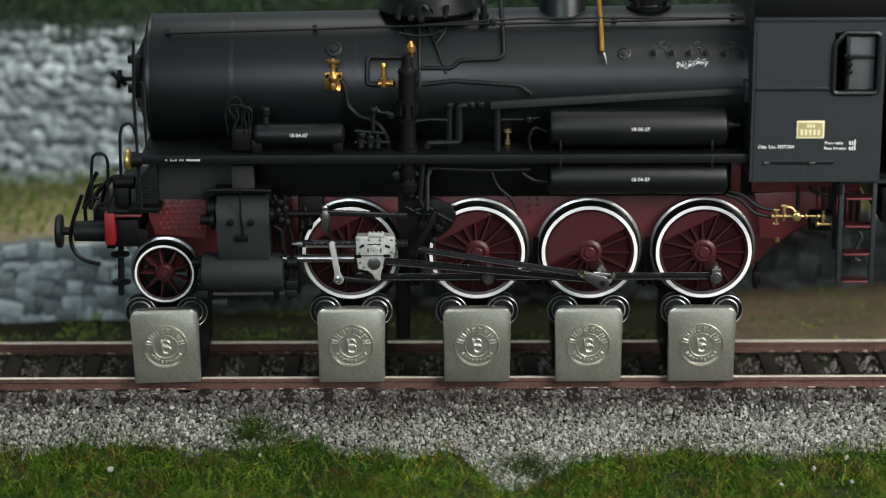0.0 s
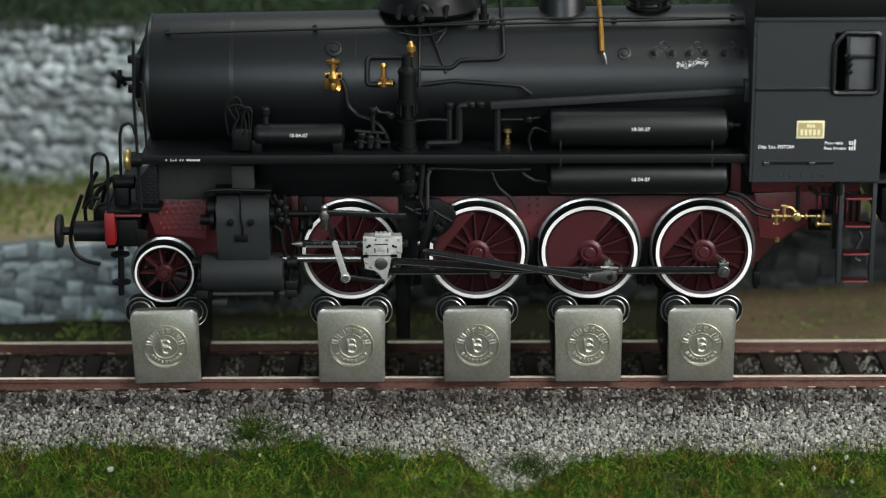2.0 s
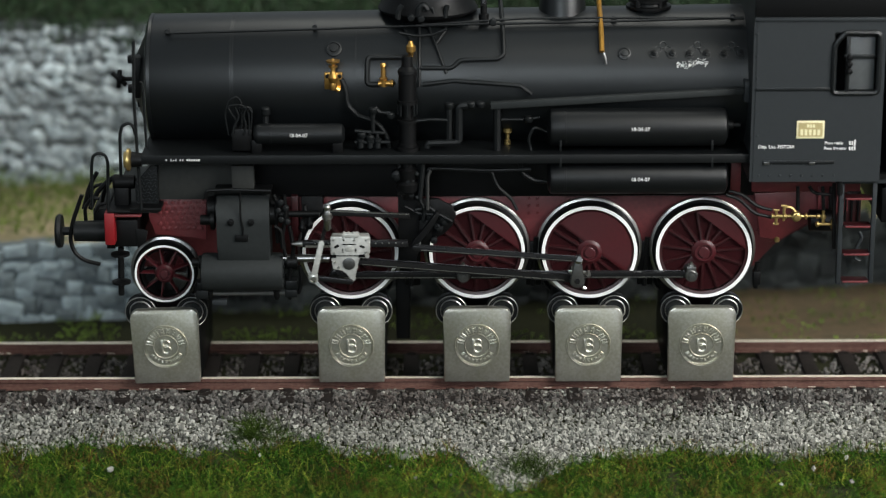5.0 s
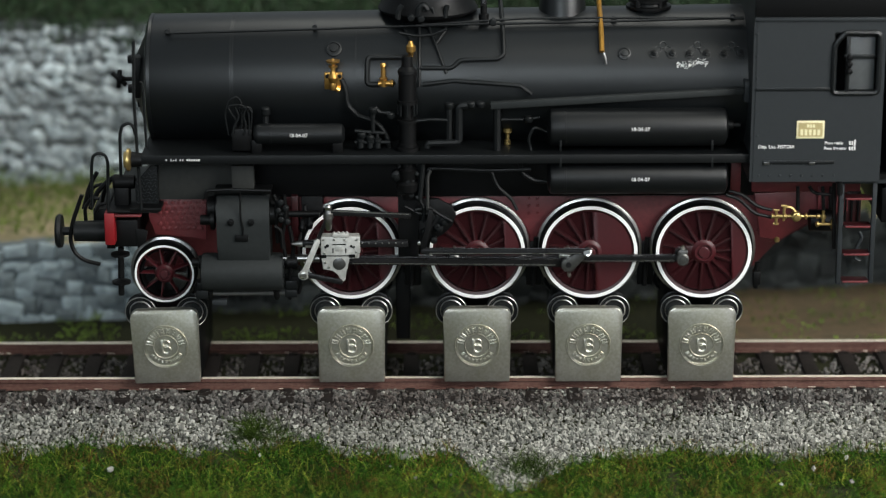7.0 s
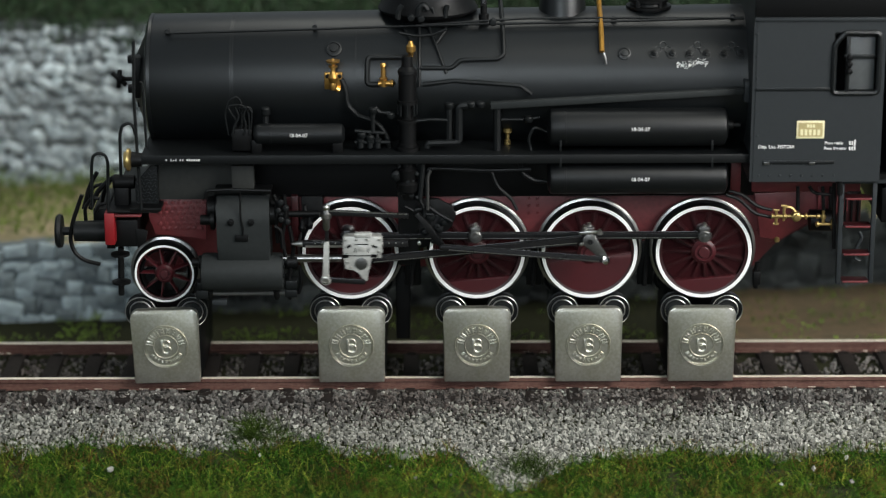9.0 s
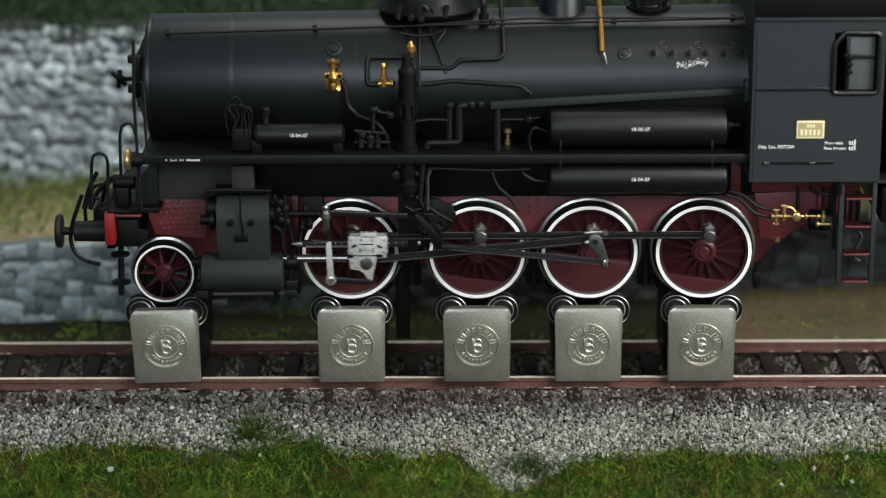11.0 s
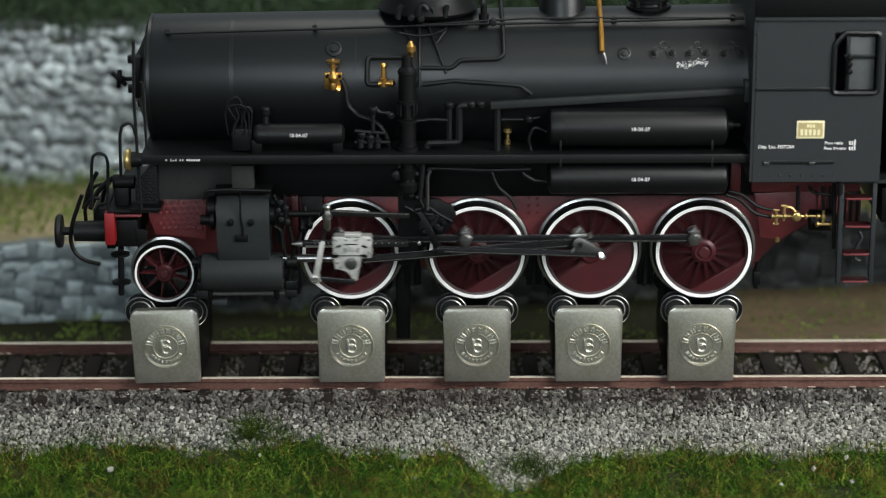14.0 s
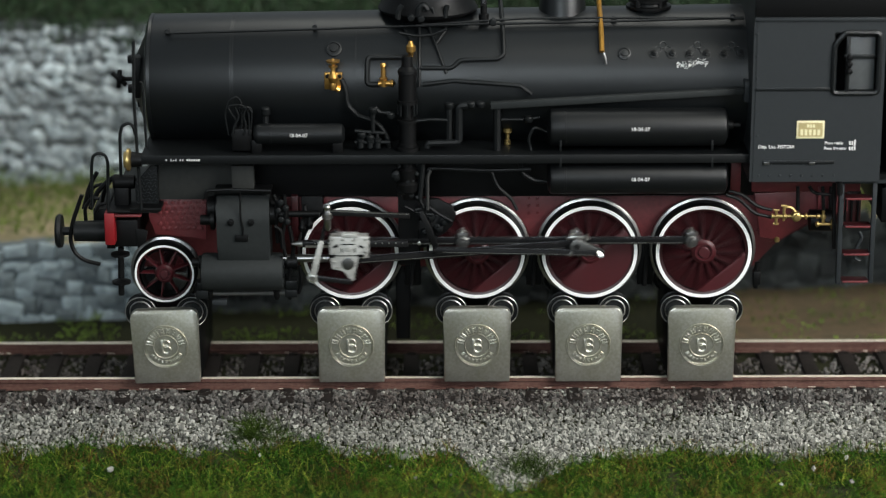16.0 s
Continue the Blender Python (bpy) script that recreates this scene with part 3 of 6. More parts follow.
    if main:
        ex, ez = ECC_R * math.cos(radians(-ECC_LAG)), ECC_R * math.sin(radians(-ECC_LAG))
        d = math.degrees(math.atan2(ez, ex - CRANK))
        arm = plate(arc(CRANK, 0, 1.15, d + 90, d + 270, 10) + arc(ex, ez, 0.5, d - 90, d + 90, 8), -6.15, -5.5, 0.15)
        part("return_crank", arm, CRANKGREY, w, "grey cast return crank arm")
        part("eccentric_pin", lathe((ex, -6.6, ez), (0, 1, 0), [(0, 0), (0, 0.45), (0.2, 0.5), (0.6, 0.5)], 16), CRANKGREY, w, "grey eccentric pin")
        # Slant is made up: set to glint at the camera near 130 degrees of crank.
        part("pin_face", lathe((ex, -6.95, ez), (0.121, -0.840, -0.532), [(-0.5, 0.35), (-0.3, 0.62), (0.0, 0.64), (0.02, 0.6), (0.02, 0)], 20), POLISH, w, "polished face of the eccentric pin, tilted to glint at the camera")
        part("oil_cap", lathe((CRANK, -6.9, 0.2), (0, 0, 1), [(0.9, 0.3), (1.35, 0.3), (1.5, 0)], 10), STEEL, w)
    WHEELS.append(w)
    return w


make_wheel(AXLES[0], LEAD_Z, 4.75, 9, None, False)
for i, x in enumerate(AXLES[1:]):
    make_wheel(x, AXLE_Z, RIM, 15, 0.8 if i == 2 else 4.4, i == 2)
for i, x in enumerate(AXLES):
    part("axle", rod((x, -8, AXLE_Z if i else LEAD_Z), (x, 8, AXLE_Z if i else LEAD_Z), 1.2, 12), DARKSTEEL, loco)
    r = RIM if i else 4.75
    bm = lathe((x, 7.25, AXLE_Z if i else LEAD_Z), (0, 1, 0), [(0, 0), (0, r + 0.6), (0.5, r + 0.6), (0.8, r), (2.7, r), (2.7, 0)], 40)
    part("far_side_wheel", bm, WHEELRED, loco)

# coupling rods, connecting rod and valve gear
Y_COUP, Y_MAIN, Y_ECC = -12.6, -14.6, -16.45


def coupling_rod(i, j):
    x = AXLES[j] - AXLES[i]
    out = [(0.9, -0.40), (x - 0.9, -0.40)] + arc(x, 0, 1.05, -150, 150, 14) + [(x - 0.9, 0.40), (0.9, 0.40)] + arc(0, 0, 1.05, 30, 330, 14)
    ob = part("coupling_rod", plate(out, -0.45, 0.45, 0.1), DARKSTEEL, loco, "dark steel coupling rod with fluted side")
    part("flute_edge", box(1.3, x - 1.3, -0.52, -0.44, -0.33, -0.25), STEEL, ob)
    part("flute_edge", box(1.3, x - 1.3, -0.52, -0.44, 0.25, 0.33), DARKSTEEL, ob)
    part("pin_cap", lathe((x, 0, 0), (0, -1, 0), [(0.4, 1.0), (1.0, 0.98), (1.15, 0.8), (1.15, 0.45), (1.4, 0.4), (1.45, 0)], 18), CRANKGREY, ob)
    part("oil_box", box(x - 0.75, x + 0.75, -0.95, 0.3, 0.35, 1.55, 0.15), CRANKGREY, ob, "grey oil box over the pin")
    part("oil_cup", lathe((x, -0.3, 1.5), (0, 0, 1), [(0, 0.45), (0.3, 0.4), (0.4, 0.22), (0.7, 0.22), (0.75, 0)], 10), STEEL, ob)
    MOVING["coupling_rod_%d" % i] = (ob, i)


for i in (1, 2, 3):
    coupling_rod(i, i + 1)

XH_Z = 21.73
XH_X0 = -16.22
L_MAIN = AXLES[3] - CRANK - XH_X0
con = part("connecting_rod", plate([(-0.9, -0.48)] + [(-L_MAIN + 0.6, -0.34)] + arc(-L_MAIN, 0, 0.75, -30, -330, 12) + [(-L_MAIN + 0.6, 0.34), (-0.9, 0.48)] + arc(0, 0, 1.35, 150, -150, 14), -0.5, 0.5, 0.12), DARKSTEEL, loco, "long dark steel connecting rod")
part("flute_edge", box(-L_MAIN + 2, -2, -0.56, -0.49, -0.33, -0.24), STEEL, con)
part("big_end_cap", box(-1.5, 1.3, -0.75, -0.4, 1.0, 1.5, 0.1), STEEL, con)
part("oil_cup", lathe((-0.6, 0, 1.3), (0, 0, 1), [(0, 0.45), (0.6, 0.42), (0.7, 0.2), (1.1, 0.2), (1.15, 0)], 10), STEEL, con)
part("oil_cup", lathe((1.7, 0, 0.6), (0, 0, 1), [(0, 0.4), (0.5, 0.38), (0.6, 0.2), (0.9, 0.2), (0.95, 0)], 10), STEEL, con)

# crosshead: drawn about its pin
xh = part("crosshead", plate([(-2.85, 1.3), (-2.85, 4.4), (3.3, 4.4), (3.3, 1.6), (2.6, 1.5), (2.3, 1.1), (1.45, 0.9), (1.35, -0.8), (0.95, -1.4), (0.95, -2.7), (0.5, -3.05), (0.1, -2.7), (-0.3, -1.5), (-1.0, -1.0), (-2.6, -1.0), (-2.6, 0.9)], -1.6, -0.8, 0.15), XHEAD, loco, "pale cast metal crosshead with rivets")
part("crosshead_back", box(-2.7, 3.1, -0.8, 1.2, 0.6, 4.2, 0.1), XHEAD, xh)
part("top_lip", box(-1.0, 1.6, -1.8, -0.9, 4.3, 4.95, 0.1), XHEAD, xh)
# Black discs on the surface, painting the dark of small holes.
for q, r in (((-1.8, 2.9), 0.26), ((1.9, 2.85), 0.22), ((1.9, 0.6), 0.2)):
    part("hole_shade", lathe((q[0], -1.6, q[1]), (0, -1, 0), [(0, r), (0.03, r), (0.04, 0)], 12), SOOT, xh)
for q in (-0.7, 0.0, 0.7, 1.3):
    part("lip_stud", lathe((q, -1.4, 4.9), (0, 0, 1), [(0, 0.22), (0.25, 0.2), (0.3, 0)], 8), XHEAD, xh)
# Black slabs on the surface, painting the shade in notches.
part("notch_shade", box(-2.9, -2.0, -1.66, -1.58, 0.95, 1.45), SOOT, xh)
part("notch_shade", box(1.5, 2.5, -1.66, -1.58, 1.0, 1.5), SOOT, xh)
part("centre_recess", box(-0.55, 0.65, -1.68, -1.55, 2.0, 3.0, 0.05), XHEAD, xh)
for q in ((-2.4, 3.9), (-0.8, 3.9), (0.9, 3.9), (2.8, 3.9), (-2.1, 2.7), (2.3, 2.7), (-2.3, 1.7), (2.7, 1.9), (-2.2, 0.2), (-1.6, -0.6)):
    part("rivet", lathe((q[0], -1.6, q[1]), (0, -1, 0), [(0, 0.22), (0.12, 0.18), (0.16, 0)], 8), STEEL if q[0] not in (-2.1, 2.3) else SOOT, xh)
# Black slabs on the surface, painting the shade in grooves.
part("groove_shade", box(-2.9, 2.4, -1.66, -1.58, 1.22, 1.36), SOOT, xh)
for q in (-0.95, 1.05):
    part("groove_shade", box(q - 0.09, q + 0.09, -1.66, -1.58, 1.8, 2.5), SOOT, xh)
part("groove_shade", box(-1.0, 1.1, -1.66, -1.58, 3.05, 3.22), SOOT, xh)
part("gudgeon_pin", lathe((0, -1.6, 0), (0, -1, 0), [(0, 1.0), (0.1, 1.0), (0.15, 0.9), (0.15, 0)], 20), CRANKGREY, xh)
part("piston_rod", rod((-3.2, 1.1, 0.05), (-17.5, 1.1, 0.05), 0.64, 14), TYRE, xh, "bright steel piston rod")
part("drop_arm_pin", lathe((0.3, -1.6, -2.9), (0, -1, 0), [(0, 0.3), (0.3, 0.3), (0.35, 0)], 10), STEEL, xh)

# combination lever, union link, valve stem
LEV_X, LEV_Z, LEV_Y = -17.94, 30.23, -16.8
LEV_L = LEV_Z - 19.27
lever = part("combination_lever", plate(arc(0, -LEV_L, 0.82, 185, 355, 10) + [(0.36, -LEV_L + 0.9), (0.36, -5.2)] + arc(0, -5.2, 0.5, 0, 180, 6) + [(-0.36, -LEV_L + 0.9)], -0.3, 0.3, 0.08), XHEAD, loco, "bright combination lever")
part("lever_top", box(-0.3, 0.3, 0.3, 0.8, -5.4, 0.3, 0.08), DARKSTEEL, lever)
part("lever_pin", lathe((0, -0.3, -LEV_L), (0, -1, 0), [(0, 0.62), (0.25, 0.58), (0.3, 0.4), (0.22, 0.35), (0.22, 0)], 14), STEEL, lever)
UNION = 5.9
link = part("union_link", plate(arc(0, 0, 0.4, 90, 270, 6) + arc(UNION, 0, 0.4, -90, 90, 6), -0.25, 0.25, 0.06), DARKSTEEL, loco)
stem = part("valve_stem_head", lathe((0, 0, 0), (0, 0, 1), [(-3.0, 0.25), (-2.6, 0.55), (-1.2, 0.6), (-0.9, 0.85), (-0.2, 0.85), (0.0, 0.6), (0.55, 0.5), (0.7, 0)], 14), TYRE, loco, "grey valve spindle head")
part("oil_cap", lathe((0, -0.1, 0.4), (0, 0, 1), [(0, 0.5), (0.5, 0.6), (0.8, 0.4), (0.9, 0)], 12), STEEL, stem)
part("radius_rod", plate([(0, 0.42), (12.79, -0.18), (12.79, -0.98), (0, -0.45)], -0.35, 0.1, 0.06), DARKSTEEL, stem, "dark radius rod with bright edge")
part("radius_rod_edge", plate([(0.5, 0.38), (12.60, -0.22), (12.60, -0.34), (0.5, 0.24)], -0.42, -0.34), STEEL, stem)
STEM = (-18.12, -16.60, 30.23)

# expansion link and eccentric rod
LINK_P = (-2.37, -15.00, 27.32)
L_FOOT = 3.6
ECC_L = AXLES[3] - LINK_P[0]
elink = part("expansion_link", plate([(-0.5, 3.0), (0.3, 2.9), (0.6, 0), (0.4, -2.6), (0.4, -4.1), (-0.4, -4.1), (-0.6, -2.6), (-0.35, 0)], -0.6, 0.6, 0.12), SOOT, loco, "black curved expansion link")
ecc = part("eccentric_rod", plate([(-0.3, -0.30)] + arc(-ECC_L, 0, 0.42, -60, -300, 8) + [(-0.3, 0.30)] + arc(0, 0, 0.65, 120, -120, 10), -0.35, 0.35, 0.1), DARKSTEEL, loco, "slim dark eccentric rod")
part("rod_edge", box(-ECC_L + 1, -1, -0.42, -0.34, -0.26, -0.18), STEEL, ecc)

# slide bars
sx0, sx1, sz = -21.97, -5.47, 24.60
part("slide_bar", box(sx0, sx1, -15.4, -14.2, sz - 0.48, sz + 0.48, 0.1), DARKSTEEL, loco, "dark slide bar with a painted bright glint")
# Bright strip that paints the glint along the bar's lower edge.
part("glint_strip", box(sx0 + 0.5, sx0 + 8.5, -15.46, -15.36, sz - 0.46, sz - 0.12), STEEL, loco)
part("slide_bar_tip", lathe((sx0, -14.9, sz), (-1, 0, 0), [(0, 0.55), (0.5, 0.5), (1.7, 0.15), (1.8, 0)], 10), STEEL, loco)
# Small bright dots for the broken glints on the bar.
for q in range(14):
    part("glint_dot", lathe((sx0 + 2 + q * 1.05, -15.4, sz + 0.2), (0, -1, 0), [(0, 0.14), (0.1, 0.1), (0.12, 0)], 6), STEEL, loco)
part("guide_bracket", plate(xz([(-7.08, -13.00, 37.02), (-3.65, -13.00, 37.00), (-3.73, -13.00, 23.19), (-4.37, -13.00, 20.39), (-6.95, -13.00, 20.40)]), -13, -11, 0.2), SOOT, loco)
part("gear_frame", plate(xz([(-4.06, -12.80, 27.58), (-1.05, -12.80, 28.68), (0.55, -12.80, 28.31), (0.19, -12.80, 27.01), (-1.77, -12.80, 25.91), (-2.13, -12.80, 23.49), (-3.56, -12.80, 23.13)]), -12.8, -11.8, 0.15), SOOT, loco)
part("gear_frame", plate([(-4.4, 31.0), (-0.6, 30.9), (1.4, 29.8), (2.1, 28.4), (1.5, 26.6), (0.2, 25.2), (-1.0, 24.6), (-4.4, 24.4)], -11.9, -11.2, 0.15), SOOT, loco)
for p, r in (((-1.93, -13.40, 28.40), 0.7), ((0.19, -13.20, 27.69), 0.9), ((-0.70, -13.00, 26.52), 0.8), ((-2.83, -13.60, 25.97), 0.6), ((-1.42, -13.20, 24.54), 0.55)):
    part("gear_boss", lathe(p, (0, -1, 0), [(-1.2, r), (0.0, r), (0.15, r * 0.8), (0.2, r * 0.4), (0.6, r * 0.35), (0.65, 0)], 14), PIPE, loco)
for pts, r in (([(-4.31, -13.60, 29.67), (-2.27, -13.60, 30.21), (-0.51, -13.60, 28.92), (1.43, -13.60, 27.80)], 0.28), ([(-3.68, -13.80, 31.56), (-2.81, -13.80, 29.72), (-3.17, -13.80, 27.88)], 0.3), ([(-5.98, -13.40, 30.26), (-3.87, -13.40, 29.05), (-1.40, -13.40, 28.86)], 0.3)):
    part("gear_arm", tube(pts, r, 8, 0.6), PIPE, loco)
part("gear_pivot", lathe((-3.71, -15.00, 24.74), (0, -1, 0), [(0, 0.3), (0.5, 0.3), (0.6, 0)], 10), STEEL, loco)

# ---- boiler ----
BX0, BX1 = -46.47, 49.66
BZ = 47.78


def boiler_r(x):
    return 10.15 + (x - BX0) / (BX1 - BX0) * 1.35


part("boiler", lathe((BX0, 0, BZ), (1, 0, 0), [(-0.05, 0), (-0.05, 9.3), (0.25, 9.9), (0.8, boiler_r(BX0)), (50, boiler_r(BX0 + 50)), (BX1 - BX0, boiler_r(BX1))], 96), BLACK, loco, "satin black riveted boiler barrel")
for q in (-33.01, -32.66, -13.47, 10.03, 10.56, 25.43, 26.05):
    part("boiler_band", lathe((q - 0.12, 0, BZ), (1, 0, 0), [(0, boiler_r(q) - 0.2), (0, boiler_r(q) + 0.025), (0.24, boiler_r(q) + 0.025), (0.24, boiler_r(q) - 0.2)], 96), BLACK, loco)
part("smokebox_ring", lathe((BX0 + 0.4, 0, BZ), (1, 0, 0), [(0, boiler_r(BX0) - 0.3), (0, boiler_r(BX0) + 0.10), (0.5, boiler_r(BX0) + 0.10), (0.5, boiler_r(BX0) - 0.3)], 96), BLACK, loco)
part("smokebox_door", lathe((BX0 - 2.7, 0, BZ - 0.2), (1, 0, 0), [(0, 0), (0.1, 2.2), (0.7, 4.2), (1.5, 6.0), (2.3, 7.8), (2.8, 8.6)], 48), SOOT, loco)
door_hw = lathe((-51.58, -2, 48.06), (1, 0, 0), [(0, 0), (0, 0.5), (0.8, 0.6), (1.2, 0.35), (4, 0.35)], 10)
for lean in (6, -48):
    arm = box(-0.36, 0.36, -0.35, 0.35, -1.5, 1.5, 0.15)
    arm.transform(Matrix.Translation((-51.23, -2, 48.06)) @ Matrix.Rotation(radians(lean), 4, "Y"))
    part("handwheel_arm", arm, SOOT, loco)
part("door_handwheel", door_hw, SOOT, loco)
part("door_clamp", box(-49.50, -48.26, -4.6, -3.4, 51.09, 52.36, 0.2), SOOT, loco)
part("door_clamp", box(-49.60, -48.35, -4.6, -3.4, 46.33, 47.62, 0.2), SOOT, loco)
part("door_clamp", box(-48.17, -46.92, -4.6, -3.4, 44.03, 45.32, 0.2), SOOT, loco)
part("hinge_plate", box(-48.44, -47.19, -6, -3, 45.84, 52.40, 0.2), SOOT, loco)

# chimney saddle and domes on top
part("chimney", lathe((-2.29, 0, BZ + 8.6), (0, 0, 1), [(-0.4, 5.2), (0.9, 5.4), (1.5, 5.9), (2.0, 6.8), (2.4, 7.7), (2.8, 7.9), (3.3, 7.6), (4.5, 6.8), (6.5, 6.5), (12, 6.3), (13, 6.8), (13.5, 6.8)], 48), SOOT, loco, "flared black chimney base")
part("steam_dome", lathe((18.94, 0, BZ + 9.5), (0, 0, 1), [(0, 4.2), (1.6, 3.7), (5, 3.5), (6.5, 2.8), (7, 0)], 40), BLACK, loco)
part("safety_valve_base", lathe((32.59, 0, BZ + 10.2), (0, 0, 1), [(0, 3.0), (0.9, 3.0), (1.0, 3.55), (1.4, 3.55), (1.5, 2.9), (2.0, 2.7), (2.1, 3.2), (2.5, 3.2), (2.6, 2.4), (6, 2.3), (6.2, 0)], 36), SOOT, loco)
part("valve_stud", lathe((30.80, -2.4, BZ + 11.4), (0, 0, 1), [(0, 0.35), (1.2, 0.35), (1.3, 0)], 8), DARKSTEEL, loco)
part("valve_stud", lathe((32.57, -2.4, BZ + 11.4), (0, 0, 1), [(0, 0.35), (1.2, 0.35), (1.3, 0)], 8), DARKSTEEL, loco)
part("valve_stud", lathe((34.17, -2.4, BZ + 11.4), (0, 0, 1), [(0, 0.35), (1.2, 0.35), (1.3, 0)], 8), DARKSTEEL, loco)


def on_boiler(x, z, out=0.0):
    """The depth of the boiler's near side at a height."""
    r = boiler_r(x) + out
    return -math.sqrt(max(r * r - (z - BZ) ** 2, 0.01))


def barrel_pipe(points, r, mat=None, out=0.5, name="pipe"):
    """A pipe that lies along the boiler's near side, over points of (x, z)."""
    fine = []
    for (x0, z0), (x1, z1) in zip(points, points[1:]):
        n = max(1, int(abs(z1 - z0) / 1.5))
        fine += [(x0 + (x1 - x0) * i / n, z0 + (z1 - z0) * i / n) for i in range(n)]
    fine.append(points[-1])
    return part(name, tube([(x, on_boiler(x, z, out), z) for x, z in fine], r, 8, 0.6), mat or PIPE, loco)


# handrail, along the upper side of the barrel
barrel_pipe(xz([(-43.11, -7.50, 56.47), (-19.56, -7.50, 57.02), (1.51, -7.50, 57.58), (23.45, -7.50, 57.96), (46.94, -7.50, 58.51)]), 0.22, PIPE, 0.8, "handrail")
barrel_pipe(xz([(-3.31, -7.50, 57.59), (12.92, -7.50, 58.35), (30.45, -7.50, 58.47), (46.94, -7.50, 58.42)]), 0.20, PIPE, 0.9, "handrail")
for x, z in xz([(-42.93, -7.50, 56.56), (-19.91, -7.50, 57.11), (-3.75, -7.50, 57.68), (8.01, -7.50, 57.92), (26.78, -7.50, 58.12), (45.36, -7.50, 58.42)]):
    y = on_boiler(x, z, 0.0)
    part("handrail_knob", lathe((x, y + 0.3, z), (0, -1, 0), [(0, 0.3), (0.7, 0.25), (0.9, 0.42), (1.3, 0.42), (1.45, 0)], 10), PIPE, loco)
barrel_pipe(xz([(-4.81, -9.60, 53.23), (-11.21, -9.60, 53.25), (-11.65, -9.60, 52.81), (-11.69, -9.60, 49.21), (-9.76, -9.60, 49.20)]), 0.42, PIPE, 0.5)
barrel_pipe(xz([(-3.33, -9.60, 51.70), (1.49, -9.60, 51.69), (2.81, -9.60, 52.85), (8.68, -9.60, 53.01), (9.55, -9.60, 53.64), (9.36, -9.60, 58.19), (9.00, -9.60, 61.47)]), 0.36, PIPE, 0.5)
barrel_pipe(xz([(-3.08, -9.60, 49.18), (1.93, -9.60, 49.80), (2.81, -9.60, 49.70), (12.03, -9.60, 49.04), (13.80, -9.60, 47.68)]), 0.36, PIPE, 0.5)
barrel_pipe(xz([(-2.16, -9.60, 57.34), (-0.69, -9.60, 54.21), (0.61, -9.60, 50.79)]), 0.26, PIPE, 0.4)
barrel_pipe(xz([(0.81, -9.60, 58.66), (0.45, -9.60, 56.70), (-0.95, -9.60, 55.10)]), 0.24, PIPE, 0.4)
barrel_pipe(xz([(-6.51, -9.60, 59.57), (-5.84, -9.60, 56.90), (-4.89, -9.60, 55.29)]), 0.22, PIPE, 0.4)
barrel_pipe(xz([(-3.55, -9.60, 58.67), (-3.61, -9.60, 48.82)]), 0.25, PIPE, 0.4)
part("pipe", tube([(-15.68, -10.80, 50.05), (-15.00, -10.80, 48.25), (-14.86, -10.80, 45.99), (-13.30, -10.80, 44.18), (-10.85, -10.80, 43.35), (-9.45, -10.80, 42.26), (-8.59, -10.80, 40.53), (-8.25, -10.80, 38.70)], 0.42), PIPE, loco)
part("pipe", rod((6.48, -4.00, 59.05), (6.48, -3.50, 61.64), 0.5, 10), DARKSTEEL, loco)
part("pipe_union", lathe((6.47, -5.00, 57.83), (0, 0, 1), [(0, 0.8), (1.2, 0.8), (1.3, 0.5), (2.6, 0.5)], 12), SOOT, loco)

# brackets and lifting eyes on the chimney saddle
for pts, r in (([(-6.91, -7.20, 58.70), (-6.72, -7.20, 60.13), (-6.19, -7.20, 60.84)], 0.45), ([(-3.74, -7.40, 59.09), (-3.56, -7.40, 60.52), (-2.86, -7.40, 61.05), (-2.25, -7.40, 60.16)], 0.5), ([(0.46, -7.20, 58.86), (0.55, -7.20, 60.11), (0.82, -7.20, 60.82)], 0.4), ([(-2.86, -7.40, 59.98), (-1.63, -7.40, 60.69), (-1.12, -7.40, 58.73)], 0.25), ([(-6.72, -8.60, 56.86), (-4.19, -8.60, 56.32), (-1.56, -8.60, 56.49), (0.63, -8.60, 57.37)], 0.22)):
    part("saddle_bracket", tube(pts, r, 8, 0.5), PIPE, loco)
for p in ((-4.88, -7.60, 58.96), (-3.30, -7.80, 58.82), (7.81, -8.40, 58.38)):
    part("bracket_knob", lathe(p, (0, -1, 0), [(-0.6, 0.55), (0.2, 0.6), (0.5, 0.4), (0.55, 0)], 12), PIPE, loco)

# round covers on the barrel
for (x, z), r in zip(xz([(-16.88, -9.60, 54.17), (28.21, -9.60, 53.58)]), (1.25, 1.0)):
    y = on_boiler(x, z)
    n = Vector((0, y, z - BZ)).normalized()
    part("inspection_cover", lathe((x, y * 0.985, z), n, [(0, r), (0.35, r), (0.4, r * 0.8), (0.25, r * 0.75), (0.25, r * 0.5), (0.45, r * 0.45), (0.5, 0)], 24), BLACK, loco)
for x, z in xz([(32.81, -10.00, 53.65), (35.61, -10.00, 53.64), (38.24, -10.00, 53.63), (40.86, -10.00, 53.63), (43.57, -10.00, 53.62), (46.20, -10.00, 53.61)]):
    y = on_boiler(x, z)
    n = Vector((0, y, z - BZ)).normalized()
    part("washout_plug", lathe((x, y * 0.985, z), n, [(0, 0.85), (0.3, 0.85), (0.3, 0.55), (0.7, 0.5), (0.75, 0)], 16), BLACK, loco)
    part("plug_nut", lathe((x, y * 0.985, z), n, [(0.6, 0.34), (1.1, 0.34), (1.15, 0)], 6), SOOT, loco)
